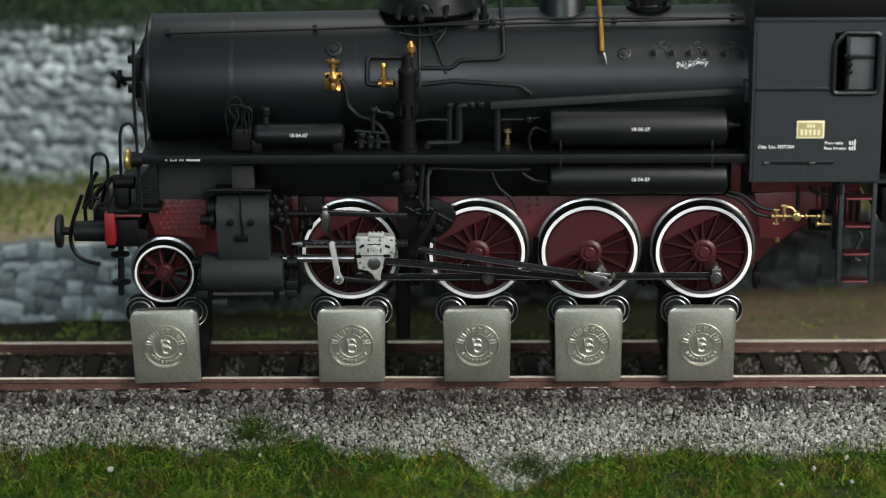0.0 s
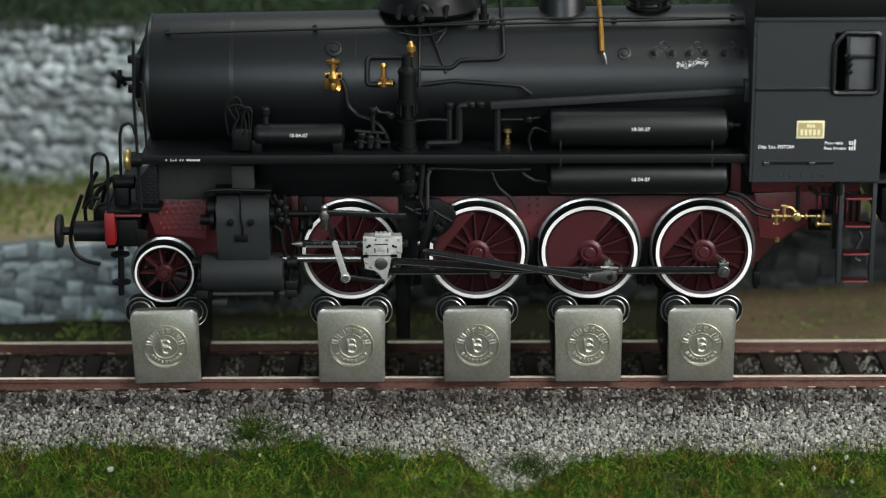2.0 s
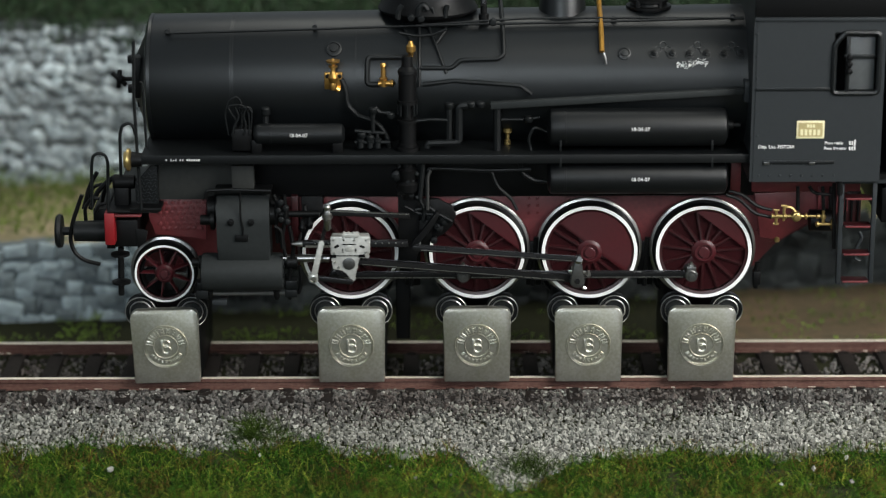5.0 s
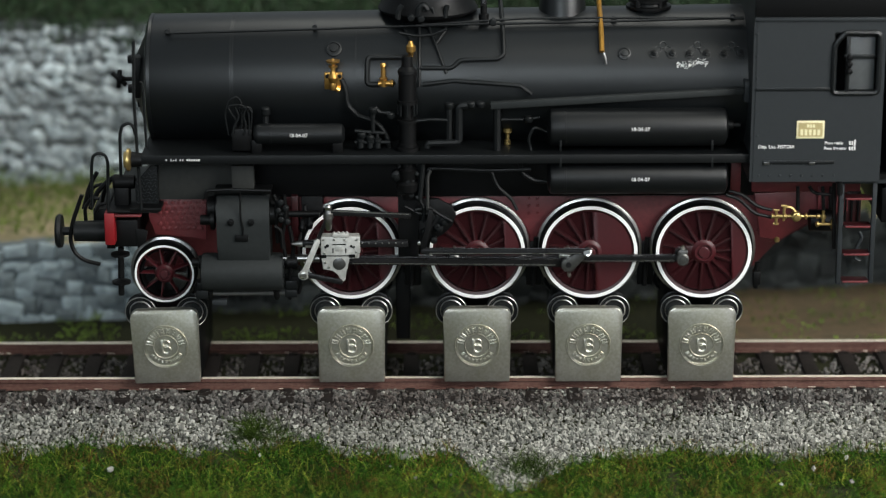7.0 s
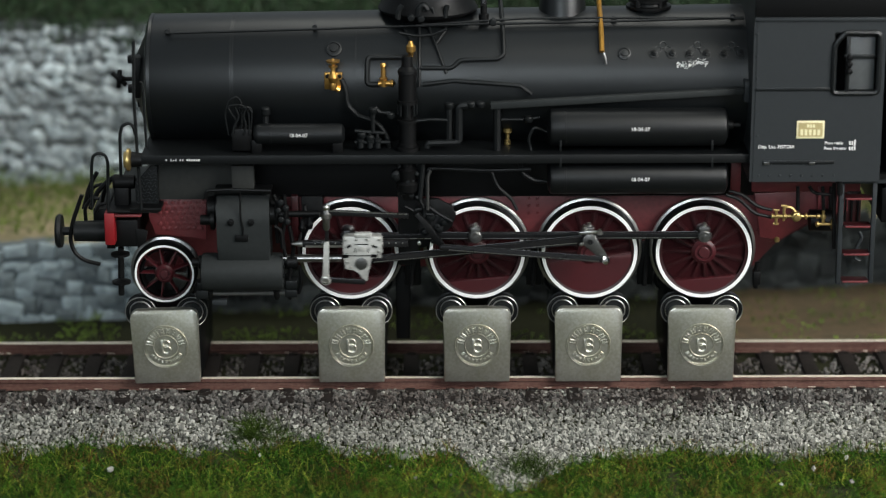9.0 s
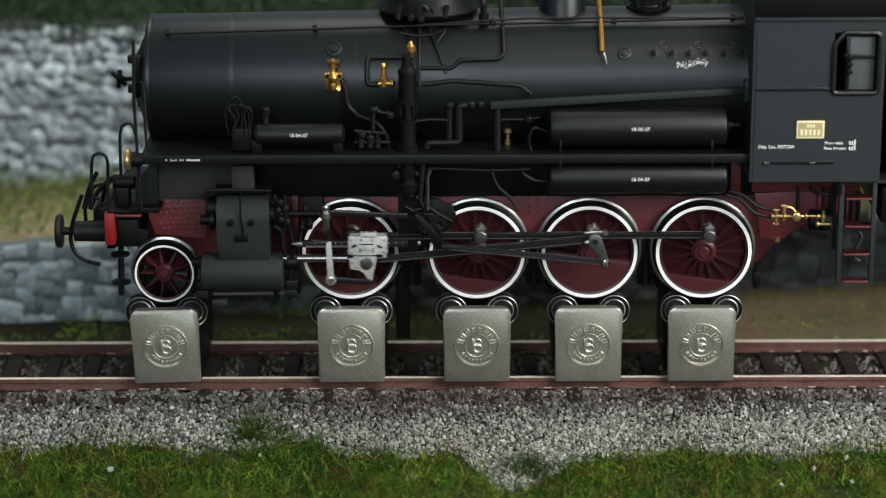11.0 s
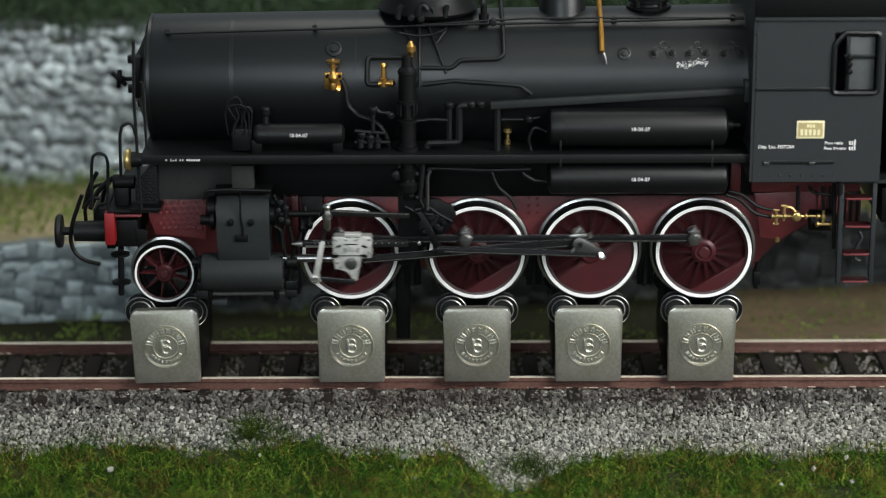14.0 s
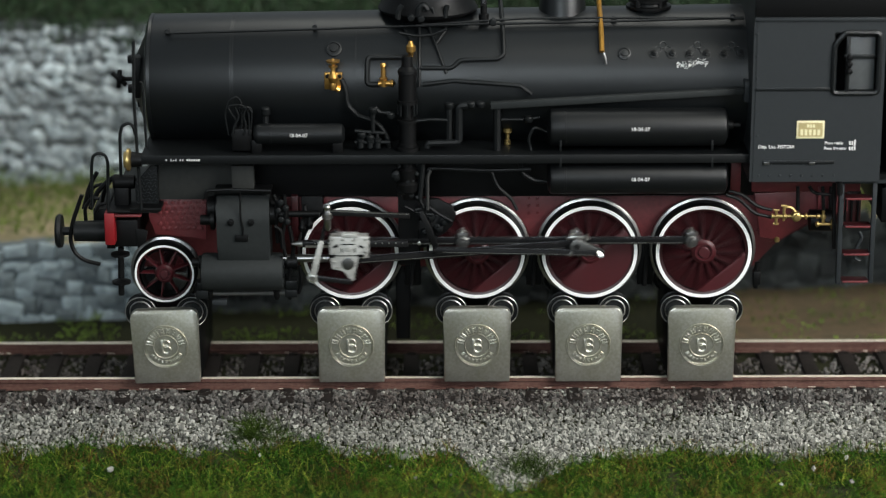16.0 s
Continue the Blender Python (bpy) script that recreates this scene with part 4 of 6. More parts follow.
for x in (34.2, 39.55, 44.9):
    for q, dz in ((-0.75, 0.55), (0.0, 1.15), (0.75, 0.55)):
        z = 53.64 + dz
        y = on_boiler(x + q, z)
        n = Vector((0, y, z - BZ)).normalized()
        bm = lathe((x + q, y * 0.99, z), n, [(0, 0.42), (0.12, 0.44), (0.16, 0.52), (0.12, 0.60), (0, 0.62)], 16)
        bmesh.ops.delete(bm, geom=[f for f in bm.faces if len(f.verts) > 4], context="FACES_ONLY")
        part("cover_lobe", bm, BLACK, loco)
# A band of small pale flecks on the barrel's near side.
rng = random.Random(12)
wx, wz = 38.66, 52.23
for i in range(150):
    x = wx + rng.uniform(-2.4, 2.4)
    z = wz + 0.25 * math.sin(x * 1.3) + rng.gauss(0, 0.22)
    y = on_boiler(x, z, 0.02)
    w, h = rng.uniform(0.03, 0.14), rng.uniform(0.03, 0.09)
    part("pale_fleck", plate([(x - w, z - h), (x + w, z - h * 0.4), (x + w * 0.8, z + h), (x - w * 0.5, z + h * 0.6)], y - 0.02, y + 0.25), LETTER, loco, "small pale fleck on the barrel")

# brass valves
p = (-16.91, -10.90, 49.18)
fl = part("valve_flange", plate([(p[0] - 1.4, p[2] - 0.75), (p[0] + 1.1, p[2] - 0.75), (p[0] + 1.4, p[2] + 1.9), (p[0] - 1.4, p[2] + 1.9)], -11.0, -10.3, 0.15), BRONZE, loco, "polished bronze boiler valve")
for q in (-0.95, 0.95):
    part("flange_bolt", lathe((p[0] + q, -11.0, p[2] + 1.35), (0, -1, 0), [(0, 0.34), (0.25, 0.3), (0.28, 0)], 8), SOOT, fl)
bm = lathe((p[0], -11.4, p[2] + 1.0), (0, 0, 1), [(-1.7, 0), (-1.7, 0.5), (-1.2, 0.62), (-0.6, 0.5), (-0.2, 0.75), (0.3, 0.8), (0.8, 0.5), (1.3, 0.36), (1.8, 0.36), (1.9, 0.7), (2.15, 0.7), (2.2, 0.3), (2.6, 0.3), (2.65, 1.0), (2.95, 1.05), (3.0, 0.35), (3.3, 0)], 16)
rod((p[0], -11.4, p[2] - 0.2), (p[0] + 0.9, -11.3, p[2] - 0.9), 0.36, 10, bm)
part("valve_body", bm, BRONZE, fl)
p = (-8.76, -10.90, 49.42)
bm = lathe((p[0] - 0.4, -11.2, p[2]), (0, 0, 1), [(-0.5, 0.5), (0.6, 0.5), (0.8, 0.7), (1.0, 0.4), (2.6, 0.34), (2.8, 0.5), (3.2, 0.4), (3.3, 0)], 12)
lathe((p[0] - 1.2, -11.2, p[2]), (1, 0, 0), [(0, 0.42), (1.8, 0.42), (1.9, 0.6), (2.3, 0.6), (2.4, 0.3), (2.7, 0)], 12, bm)
part("brass_cock", bm, BRONZE, loco, "polished brass cock")
p = (-4.88, -10.60, 54.27)
part("brass_cap", lathe(p, (0, 0, 1), [(-0.8, 0.35), (-0.2, 0.45), (0.1, 0.75), (0.9, 0.75), (1.2, 0.45), (1.7, 0.3), (1.8, 0)], 12), BRONZE, loco, "polished brass cap")
p = (10.16, -9.00, 39.53)
part("brass_cup", lathe(p, (0, 0, 1), [(-0.9, 0.5), (0.2, 0.55), (0.3, 0.3), (1.2, 0.35), (1.5, 0.75), (2.1, 0.75), (2.2, 0)], 14), BRASS, loco, "amber brass oil cup")
x0 = 24.69
part("whistle_rod", tube([(x0, on_boiler(x0, z, 0.7), z) for z in (54.07, 55.95, 58.00, 59.57, 60.79)] + [(x0, -4.5, 63.39)], 0.40, 10, 0.3), COPPER, loco, "amber brass vertical rod")
part("rod_tip", tube([(x0 + 0.2, -10.6, 54.03), (x0 + 0.5, -10.8, 53.27), (x0 + 0.6, -10.9, 52.28)], 0.2), CRANKGREY, loco)

# air pump column
px0 = -5.44
bm = lathe((px0, -12.2, 38.78), (0, 0, 1), [(0, 1.9), (0.8, 1.9), (0.9, 1.5), (1.4, 1.5), (1.5, 1.35), (4.6, 1.35), (4.7, 1.7), (5.2, 1.7), (5.3, 1.0), (7.6, 1.0), (7.7, 1.6), (8.2, 1.6), (8.3, 1.35), (12.4, 1.35), (12.5, 1.55), (13.0, 1.5), (13.6, 0.9), (15.2, 0.8), (15.3, 0)], 24)
pump = part("air_pump", bm, SOOT, loco, "black vertical air pump")
for k in range(8):
    a = k * math.pi / 4
    part("pump_rib", rod((px0 + 1.45 * math.cos(a), -12.2 + 1.45 * math.sin(a), 44.67), (px0 + 1.45 * math.cos(a), -12.2 + 1.45 * math.sin(a), 46.93), 0.16, 6), PIPE, pump)
part("pump_lower", lathe((px0, -14.2, 31.66), (0, 0, 1), [(0, 0.9), (1.2, 1.3), (1.4, 1.7), (2.6, 1.8), (3.0, 1.3), (4.8, 1.5), (5.2, 1.0), (7, 1.0)], 20), SOOT, loco)
for pts, r in (([(-8.15, -13.00, 45.17), (-9.72, -13.00, 45.18), (-10.41, -13.00, 46.08)], 0.3), ([(-4.23, -13.00, 43.81), (-2.04, -13.00, 44.07), (1.02, -13.00, 43.97)], 0.28), ([(1.03, -12.80, 46.26), (1.02, -12.80, 40.39)], 0.55), ([(4.96, -13.20, 46.44), (2.51, -13.20, 46.27), (2.51, -13.20, 40.67)], 0.62), ([(2.77, -13.40, 40.54), (-2.31, -13.40, 40.38), (-2.49, -13.40, 39.66)], 0.5), ([(8.46, -12.60, 45.74), (8.49, -12.60, 38.86)], 0.6), ([(8.92, -12.00, 43.78), (13.31, -12.00, 43.77), (15.06, -12.00, 44.12)], 0.26), ([(-2.80, -13.40, 32.08), (-2.95, -13.40, 35.29), (-2.07, -13.40, 36.38), (6.72, -13.40, 35.99), (13.75, -13.40, 36.15)], 0.32), ([(7.60, -13.60, 35.77), (8.48, -13.60, 33.48), (10.69, -13.60, 31.46), (11.59, -13.60, 29.61)], 0.26), ([(16.25, -13.00, 34.02), (14.22, -13.00, 34.21), (12.45, -13.00, 35.31), (11.82, -13.00, 37.86)], 0.36), ([(16.53, -13.00, 41.93), (14.16, -13.00, 42.85), (13.29, -13.00, 41.04), (13.75, -13.00, 38.95)], 0.26), ([(-3.67, -14.00, 31.80), (-3.47, -14.00, 36.37), (-3.64, -14.00, 37.73)], 0.35), ([(-13.61, -12.80, 42.25), (-9.06, -12.80, 41.87)], 0.3), ([(-13.64, -12.80, 40.44), (-8.20, -12.80, 40.42)], 0.3), ([(-10.77, -12.80, 46.03), (-10.81, -12.80, 41.97)], 0.35), ([(-27.41, -12.40, 45.53), (-27.47, -12.40, 43.10)], 0.5)):
    part("pipe", tube(pts, r, 8, 0.6), PIPE, loco)
for q in ((1.03, -12.80, 46.17), (5.83, -13.20, 46.44), (4.35, -13.20, 46.44), (-12.57, -12.80, 41.52), (-11.26, -12.80, 41.07), (-8.16, -12.80, 44.67), (-10.77, -12.80, 45.49), (13.31, -12.00, 43.77), (-27.42, -12.40, 45.08), (-27.41, -12.40, 45.44)):
    part("pipe_union", lathe((q[0], q[1], q[2] - 0.4), (0, 0, 1), [(0, 0.6), (0.25, 0.75), (0.7, 0.75), (0.9, 0.6), (1.0, 0)], 12), PIPE, loco)

# bright and black rods below the running board
part("reach_rod", tube([(-2.36, -14.20, 29.84), (-2.34, -14.20, 35.33), (-1.89, -14.20, 36.24)], 0.26, 8, 0.5), CRANKGREY, loco)
part("reach_rod", rod((-3.02, -15.00, 37.73), (-3.58, -15.00, 31.91), 0.4, 8), PIPE, loco)
for p, r in (((-7.16, -14.60, 35.46), 0.9), ((-5.40, -15.00, 34.65), 1.0), ((-3.99, -14.80, 35.87), 0.45), ((-6.29, -14.80, 33.14), 0.8), ((-4.98, -14.80, 32.49), 0.6), ((-4.02, -15.00, 32.09), 0.4)):
    part("pump_boss", lathe(p, (0, -1, 0), [(-1.0, r), (0.1, r), (0.3, r * 0.75), (0.35, r * 0.4), (0.6, r * 0.35), (0.65, 0)], 14), PIPE, loco)

# rising square duct
a, b = (7.41, -13.00, 46.30), (46.87, -12.40, 48.40)
bm = bmesh.new()
va = [bm.verts.new((a[0], a[1] + dy, a[2] + dz)) for dy, dz in ((-0.6, -0.55), (0.6, -0.55), (0.6, 0.55), (-0.6, 0.55))]
vb = [bm.verts.new((b[0], b[1] + dy, b[2] + dz)) for dy, dz in ((-0.6, -0.5), (0.6, -0.5), (0.6, 0.5), (-0.6, 0.5))]
for i in range(4):
    bm.faces.new((va[i], vb[i], vb[(i + 1) % 4], va[(i + 1) % 4]))
bm.faces.new(va), bm.faces.new(vb)
bmesh.ops.bevel(bm, geom=list(bm.edges), offset=0.14, segments=2, affect="EDGES", profile=0.5)
part("steam_duct", bm, CHESTGREY, loco, "square black duct that rises towards the cab")
part("duct_flange", box(b[0] - 0.3, b[0] + 0.5, -13.4, -10.5, b[2] - 1.7, b[2] + 1.6, 0.1), CABGREY, loco)

# lubricator with its looped pipes
lx, ly = -31.17, -13
part("lubricator", box(lx - 1.5, lx + 1.7, -14, -11.5, 39.36, 42.89, 0.25), SOOT, loco, "black lubricator box with looped pipes")
for pts in ([(-33.11, -13.60, 41.80), (-33.63, -13.60, 44.96), (-33.22, -13.60, 47.20), (-31.62, -13.60, 48.09), (-30.96, -13.60, 46.75), (-31.08, -13.60, 42.25)], [(-32.64, -14.00, 41.90), (-31.70, -14.00, 44.15), (-32.71, -14.00, 45.51), (-33.20, -14.00, 46.58), (-31.19, -14.00, 46.85), (-29.91, -14.00, 45.95), (-29.84, -14.00, 41.89)], [(-32.00, -13.20, 41.69), (-30.71, -13.20, 44.22), (-31.71, -13.20, 46.20), (-29.44, -13.20, 46.19), (-29.72, -13.20, 41.86)], [(-32.44, -14.20, 42.14), (-32.22, -14.20, 43.58), (-31.32, -14.20, 44.83), (-31.97, -14.20, 46.45)], [(-30.69, -14.30, 41.98), (-30.29, -14.30, 43.78), (-30.78, -14.30, 45.13), (-30.04, -14.30, 46.65), (-29.37, -14.30, 45.57)]):
    part("looped_pipe", tube(pts, 0.15, 6, 0.8), PIPE, loco)


def tank(x0, x1, y, z, r, name, label, text):
    ob = part(name, lathe((x0, y, z), (1, 0, 0), [(0, 0), (0.15, r * 0.75), (0.5, r * 0.95), (0.9, r), (2.6, r), (2.62, r + 0.05), (2.9, r + 0.05), (2.92, r), (x1 - x0 - 0.9, r), (x1 - x0 - 0.4, r * 0.95), (x1 - x0, r * 0.6), (x1 - x0, 0)], 40), TANKBLACK, loco, label)
    tz = z + r * 0.12
    for i, w in enumerate(text):
        lettering(w, (x0 + x1) / 2 + (0.3 if r > 2 else 0.0), y - math.sqrt(r * r - (tz - z) ** 2) - 0.06, tz, 0.80, ob)


tank(16.17, 44.12, -13, 42.80, 2.95, "air_reservoir", "black air reservoir with white date", ["18-04-07"])
tank(16.24, 44.33, -13.2, 34.77, 2.60, "air_reservoir", "black air reservoir with white date", ["18-04-07"])
tank(-29.39, -15.19, -13.2, 41.86, 1.65, "small_reservoir", "small black reservoir with white date", ["18-04-07"])
part("end_fitting", lathe((44.10, -13.00, 43.02), (1, 0, 0), [(0, 0.8), (0.9, 0.8), (1.0, 0.5), (2, 0.5)], 14), SOOT, loco)
part("reservoir_foot", box(-29.60, -28.02, -14.3, -12, 38.99, 41.17, 0.15), SOOT, loco)
part("reservoir_foot", box(-17.06, -15.48, -14.3, -12, 38.99, 41.17, 0.15), SOOT, loco)
part("reservoir_strap", box(18.01, 18.35, -16, -15.6, 39.75, 41.37, 0.05), PIPE, loco)
part("reservoir_strap", box(18.03, 18.38, -16, -15.6, 37.13, 38.67, 0.05), PIPE, loco)
part("reservoir_strap", box(41.37, 41.72, -16, -15.6, 39.75, 41.37, 0.05), PIPE, loco)
part("reservoir_strap", box(41.44, 41.79, -16, -15.6, 37.13, 38.67, 0.05), PIPE, loco)
part("small_fitting", lathe((-11.28, -12.80, 39.52), (0, 0, 1), [(0, 0.5), (1.0, 0.5), (1.1, 0.7), (1.5, 0.7), (1.6, 0.3), (2.4, 0.3)], 10), PIPE, loco)
part("small_fitting", lathe((-10.14, -12.80, 39.52), (0, 0, 1), [(0, 0.5), (1.0, 0.5), (1.1, 0.7), (1.5, 0.7), (1.6, 0.3), (2.4, 0.3)], 10), PIPE, loco)
part("small_fitting", lathe((-12.77, -12.80, 39.53), (0, 0, 1), [(0, 0.5), (1.0, 0.5), (1.1, 0.7), (1.5, 0.7), (1.6, 0.3), (2.4, 0.3)], 10), PIPE, loco)

# running board
rbz0, rbz1 = 38.03, 39.03
part("running_board", box(-46.71, 47.68, -15.8, 15.8, rbz0, rbz1, 0.12), TANKBLACK, loco, "black running board along the boiler")
part("board_valance", box(-46.70, 47.67, -15.95, -15.7, rbz0 - 0.25, rbz1 + 0.15, 0.06), TANKBLACK, loco)
for q in range(15):
    x = -42.77 + 0.36 * q
    if q in (1, 5, 8):
        continue
    part("white_marking", box(x, x + 0.22, -15.99, -15.93, rbz0 + 0.30, rbz0 + (0.62 if q != 3 else 0.5)), FADED if q < 9 else LETTER, loco)
part("brass_cap", lathe((-48.13, -15, 38.33), (-1, 0, 0), [(0, 1.0), (0.3, 1.75), (0.7, 1.75), (0.8, 1.4), (1.2, 1.2), (1.3, 0)], 24), BRASS, loco, "round brass lamp rim")
part("lamp_body", lathe((-48.13, -15, 38.33), (1, 0, 0), [(0, 1.2), (1.6, 1.1), (1.8, 0)], 20), SOOT, loco)
part("saddle_plate", box(-45.08, -29.81, -10, 10, 30.45, 36.35, 0.2), SADDLE, loco, "dark grey smokebox saddle")
part("saddle_bracket", box(-32.90, -29.46, -13.2, -10, 32.97, 36.81, 0.15), SADDLE, loco)
part("tread_plate", box(-48.94, -44.08, -13.5, 13.5, 29.47, 30.03, 0.08), SOOT, loco)
riser = part("chequer_riser", plate([(-48.3, 29.9), (-44.7, 29.9), (-44.7, 36.2), (-45.8, 36.2), (-48.3, 33.4)], -10.7, -10.2, 0.08), PIPE, loco, "black chequered riser plate")
bm = bmesh.new()
for r in range(11):
    for c in range(7):
        x, z = -48.0 + c * 0.55 + (0.27 if r % 2 else 0), 30.2 + r * 0.52
        if z < 33.2 + (x + 48.3) * 1.1 and x < -44.9:
            lean = 0.15 if (r + c) % 2 else -0.15
            rod((x - lean, -10.72, z - 0.15), (x + lean, -10.72, z + 0.15), 0.07, 5, bm)
part("raised_pattern", bm, CABGREY, riser)
part("belly_pan", box(-30.33, 49.39, -7.2, 7.2, 29.95, 37.93, 0.3), SOOT, loco)
part("ash_pan", box(-7.66, -5.39, -4, 4, 4.96, 20.38, 0.2), SOOT, loco)
part("frame_stretcher", box(-20.48, 49.89, -3, 3, 18.92, 25.77, 0.3), SOOT, loco)

# red frames
fr = part("main_frame", plate(xz([(-25.50, -6.00, 30.03), (60.96, -6.00, 30.40), (61.12, -6.00, 26.65), (57.40, -6.00, 24.78), (53.17, -6.00, 21.96), (50.27, -6.00, 22.25), (49.51, -6.00, 17.99), (-21.68, -6.00, 18.22), (-21.60, -6.00, 22.49), (-25.67, -6.00, 22.50)]), -6.2, -5.4, 0.1), RED, loco, "oxide red main frame plate")
part("main_frame", plate(xz([(-47.60, 6.00, 26.64), (62.84, 6.00, 26.95), (63.00, 6.00, 23.09), (54.81, 6.00, 18.25), (51.03, 6.00, 14.16), (-22.35, 6.00, 14.40), (-49.92, 6.00, 14.49), (-50.51, 6.00, 23.27)]), 5.4, 6.2), RED, loco)
rv = part("riveted_plate", plate(xz([(-44.59, -9.00, 30.30), (-37.28, -9.00, 30.28), (-37.49, -9.00, 23.46), (-40.69, -9.00, 24.13), (-45.52, -9.00, 24.43), (-46.65, -9.00, 27.70)]), -9.2, -8.6, 0.1), RED, loco, "oxide red plate with rows of rivets")
for r in range(6):
    for c in range(8):
        if c == 7 and r % 2:
            continue
        part("rivet", lathe((-44.79 + c * 1.0 + (0.5 if r % 2 else 0), -9.2, 29.74 - r * 0.86), (0, -1, 0), [(0, 0.36), (0.18, 0.28), (0.26, 0)], 8), RED, rv)
for x, z in xz([(13.69, -6.30, 29.33), (15.12, -6.30, 29.32), (13.69, -6.30, 28.21), (15.13, -6.30, 28.20), (13.70, -6.30, 26.89), (15.14, -6.30, 26.89), (50.18, -6.30, 23.95), (51.26, -6.30, 23.95), (52.34, -6.30, 23.94), (53.43, -6.30, 23.94), (54.51, -6.30, 23.94), (49.26, -6.30, 24.52)]):
    part("rivet", lathe((x, -6.2, z), (0, -1, 0), [(0, 0.28), (0.16, 0.2), (0.2, 0)], 8), RED, fr)
part("frame_rib", box(-24.01, -22.93, -8.4, -6, 23.50, 30.43, 0.1), WHEELRED, loco)
# Black piece, widened to put shade over the red frame beside the chest.
part("frame_rib", box(-22.40, -19.00, -8.4, -6.25, 20.50, 30.43, 0.1), SOOT, loco)
part("axle_guard", box(-6.14, -3.61, -6.8, -6.1, 15.01, 22.32, 0.2), SOOT, loco)
part("brake_hanger", rod((-4.49, -8.00, 23.52), (-5.08, -8.00, 15.48), 0.4, 8), SOOT, loco)
part("axle_guard", box(13.28, 15.81, -6.8, -6.1, 15.01, 22.32, 0.2), SOOT, loco)
part("brake_hanger", rod((14.84, -8.00, 23.45), (14.36, -8.00, 15.42), 0.4, 8), SOOT, loco)
part("axle_guard", box(31.08, 33.61, -6.8, -6.1, 15.01, 22.32, 0.2), SOOT, loco)
part("brake_hanger", rod((32.55, -8.00, 23.40), (32.18, -8.00, 15.36), 0.4, 8), SOOT, loco)
part("brake_hanger", rod((50.14, -8.00, 19.09), (50.01, -8.00, 14.82), 0.4, 8), SOOT, loco)
part("brake_shoe", box(49.48, 50.74, -8.8, -7, 15.49, 17.86, 0.3), SOOT, loco)

# cylinder block
cyz = 19.60
def extrude_x(profile, x0, x1, bev=0.0):
    """A block along x with a side outline of (y, z)."""
    bm = bmesh.new()
    a = [bm.verts.new((x0, y, z)) for y, z in profile]
    b = [bm.verts.new((x1, y, z)) for y, z in profile]
    fs = [bm.faces.new(a), bm.faces.new(b)]
    for i in range(len(a)):
        j = (i + 1) % len(a)
        fs.append(bm.faces.new((a[i], b[i], b[j], a[j])))
    if bev:
        bmesh.ops.bevel(bm, geom=list({e for f in fs[:2] for e in f.edges}), offset=bev, segments=2, affect="EDGES", profile=0.5)
    return bm


front = arc(-11.6, 28.1, 4.3, 75, 180, 14) + [(-15.8, 26.0), (-15.65, 24.0), (-15.4, 22.5), (-15.0, 21.5), (-9, 21.5), (-9, 32.2)]
part("valve_chest", extrude_x(front, -35.25, -27.05, 0.25), CHESTGREY, loco, "black steam chest with a rounded cover")
part("chest_top", lathe((-37.0, -12.0, 29.6), (1, 0, 0), [(0, 0), (0, 1.5), (0.2, 1.9), (1.3, 2.0), (1.4, 2.3), (10.0, 2.3), (10.1, 2.0), (11.4, 1.9), (11.6, 1.4), (11.6, 0)], 32), SOOT, loco)
part("chest_lid", box(-35.6, -26.7, -14.4, -10.5, 32.55, 33.1, 0.15), SOOT, loco)
part("cylinder", lathe((-38.02, -13.4, cyz), (1, 0, 0), [(0, 0), (0, 2.4), (0.2, 2.9), (0.9, 3.0), (12.2, 3.0), (12.8, 2.9), (13.0, 2.3), (13.0, 0)], 40), CHESTGREY, loco, "black cylinder casing")
part("cylinder_gland", lathe((-39.48, -13.4, 21.16), (1, 0, 0), [(0, 0), (0, 1.1 * 0.6), (1.0, 1.1 * 0.7), (1.1, 1.1), (2.74, 1.1), (2.74, 0)], 16), SOOT, loco)
part("cylinder_gland", lathe((-25.61, -13.4, 21.16), (1, 0, 0), [(0, 0), (0, 1.2 * 0.6), (1.0, 1.2 * 0.7), (1.1, 1.2), (2.74, 1.2), (2.74, 0)], 16), SOOT, loco)
part("valve_gland", lathe((-27.03, -13.4, 29.04), (1, 0, 0), [(0, 1.7), (0.8, 1.7), (0.9, 1.1), (2.2, 1.1), (2.3, 1.3), (2.8, 1.3), (2.9, 0.5), (7.76, 0.5)], 18), SOOT, loco)
part("valve_gland", lathe((-35.71, -13.4, 28.12), (-1, 0, 0), [(0, 1.6), (0.6, 1.6), (0.7, 0.8), (2.2, 0.8), (2.3, 0)], 18), SOOT, loco)
part("bolt", lathe((-33.04, -15.80, 28.39), (0, -1, 0), [(0, 0.55), (0.3, 0.55), (0.35, 0.25), (0.6, 0.2), (0.65, 0)], 10), SOOT, loco)
part("bolt", lathe((-29.88, -15.80, 28.38), (0, -1, 0), [(0, 0.55), (0.3, 0.55), (0.35, 0.25), (0.6, 0.2), (0.65, 0)], 10), SOOT, loco)
part("chest_pipe", tube([(-31.40, -16.00, 33.38), (-31.51, -16.00, 29.27), (-31.12, -16.00, 27.44), (-31.16, -16.00, 26.06)], 0.14, 6, 0.5), SOOT, loco)
part("pipe_clip", box(-32.39, -30.37, -16.1, -15.7, 25.31, 26.41, 0.1), SOOT, loco)
part("chest_lid_rail", tube([(-37.05, -15.00, 32.02), (-36.66, -15.00, 33.30), (-33.67, -15.00, 33.47), (-26.65, -15.00, 33.26)], 0.28, 8, 0.4), SOOT, loco)
part("drain_pipe", rod((-39.14, -14.00, 16.06), (-23.10, -14.00, 16.19), 0.32, 10), CRANKGREY, loco)
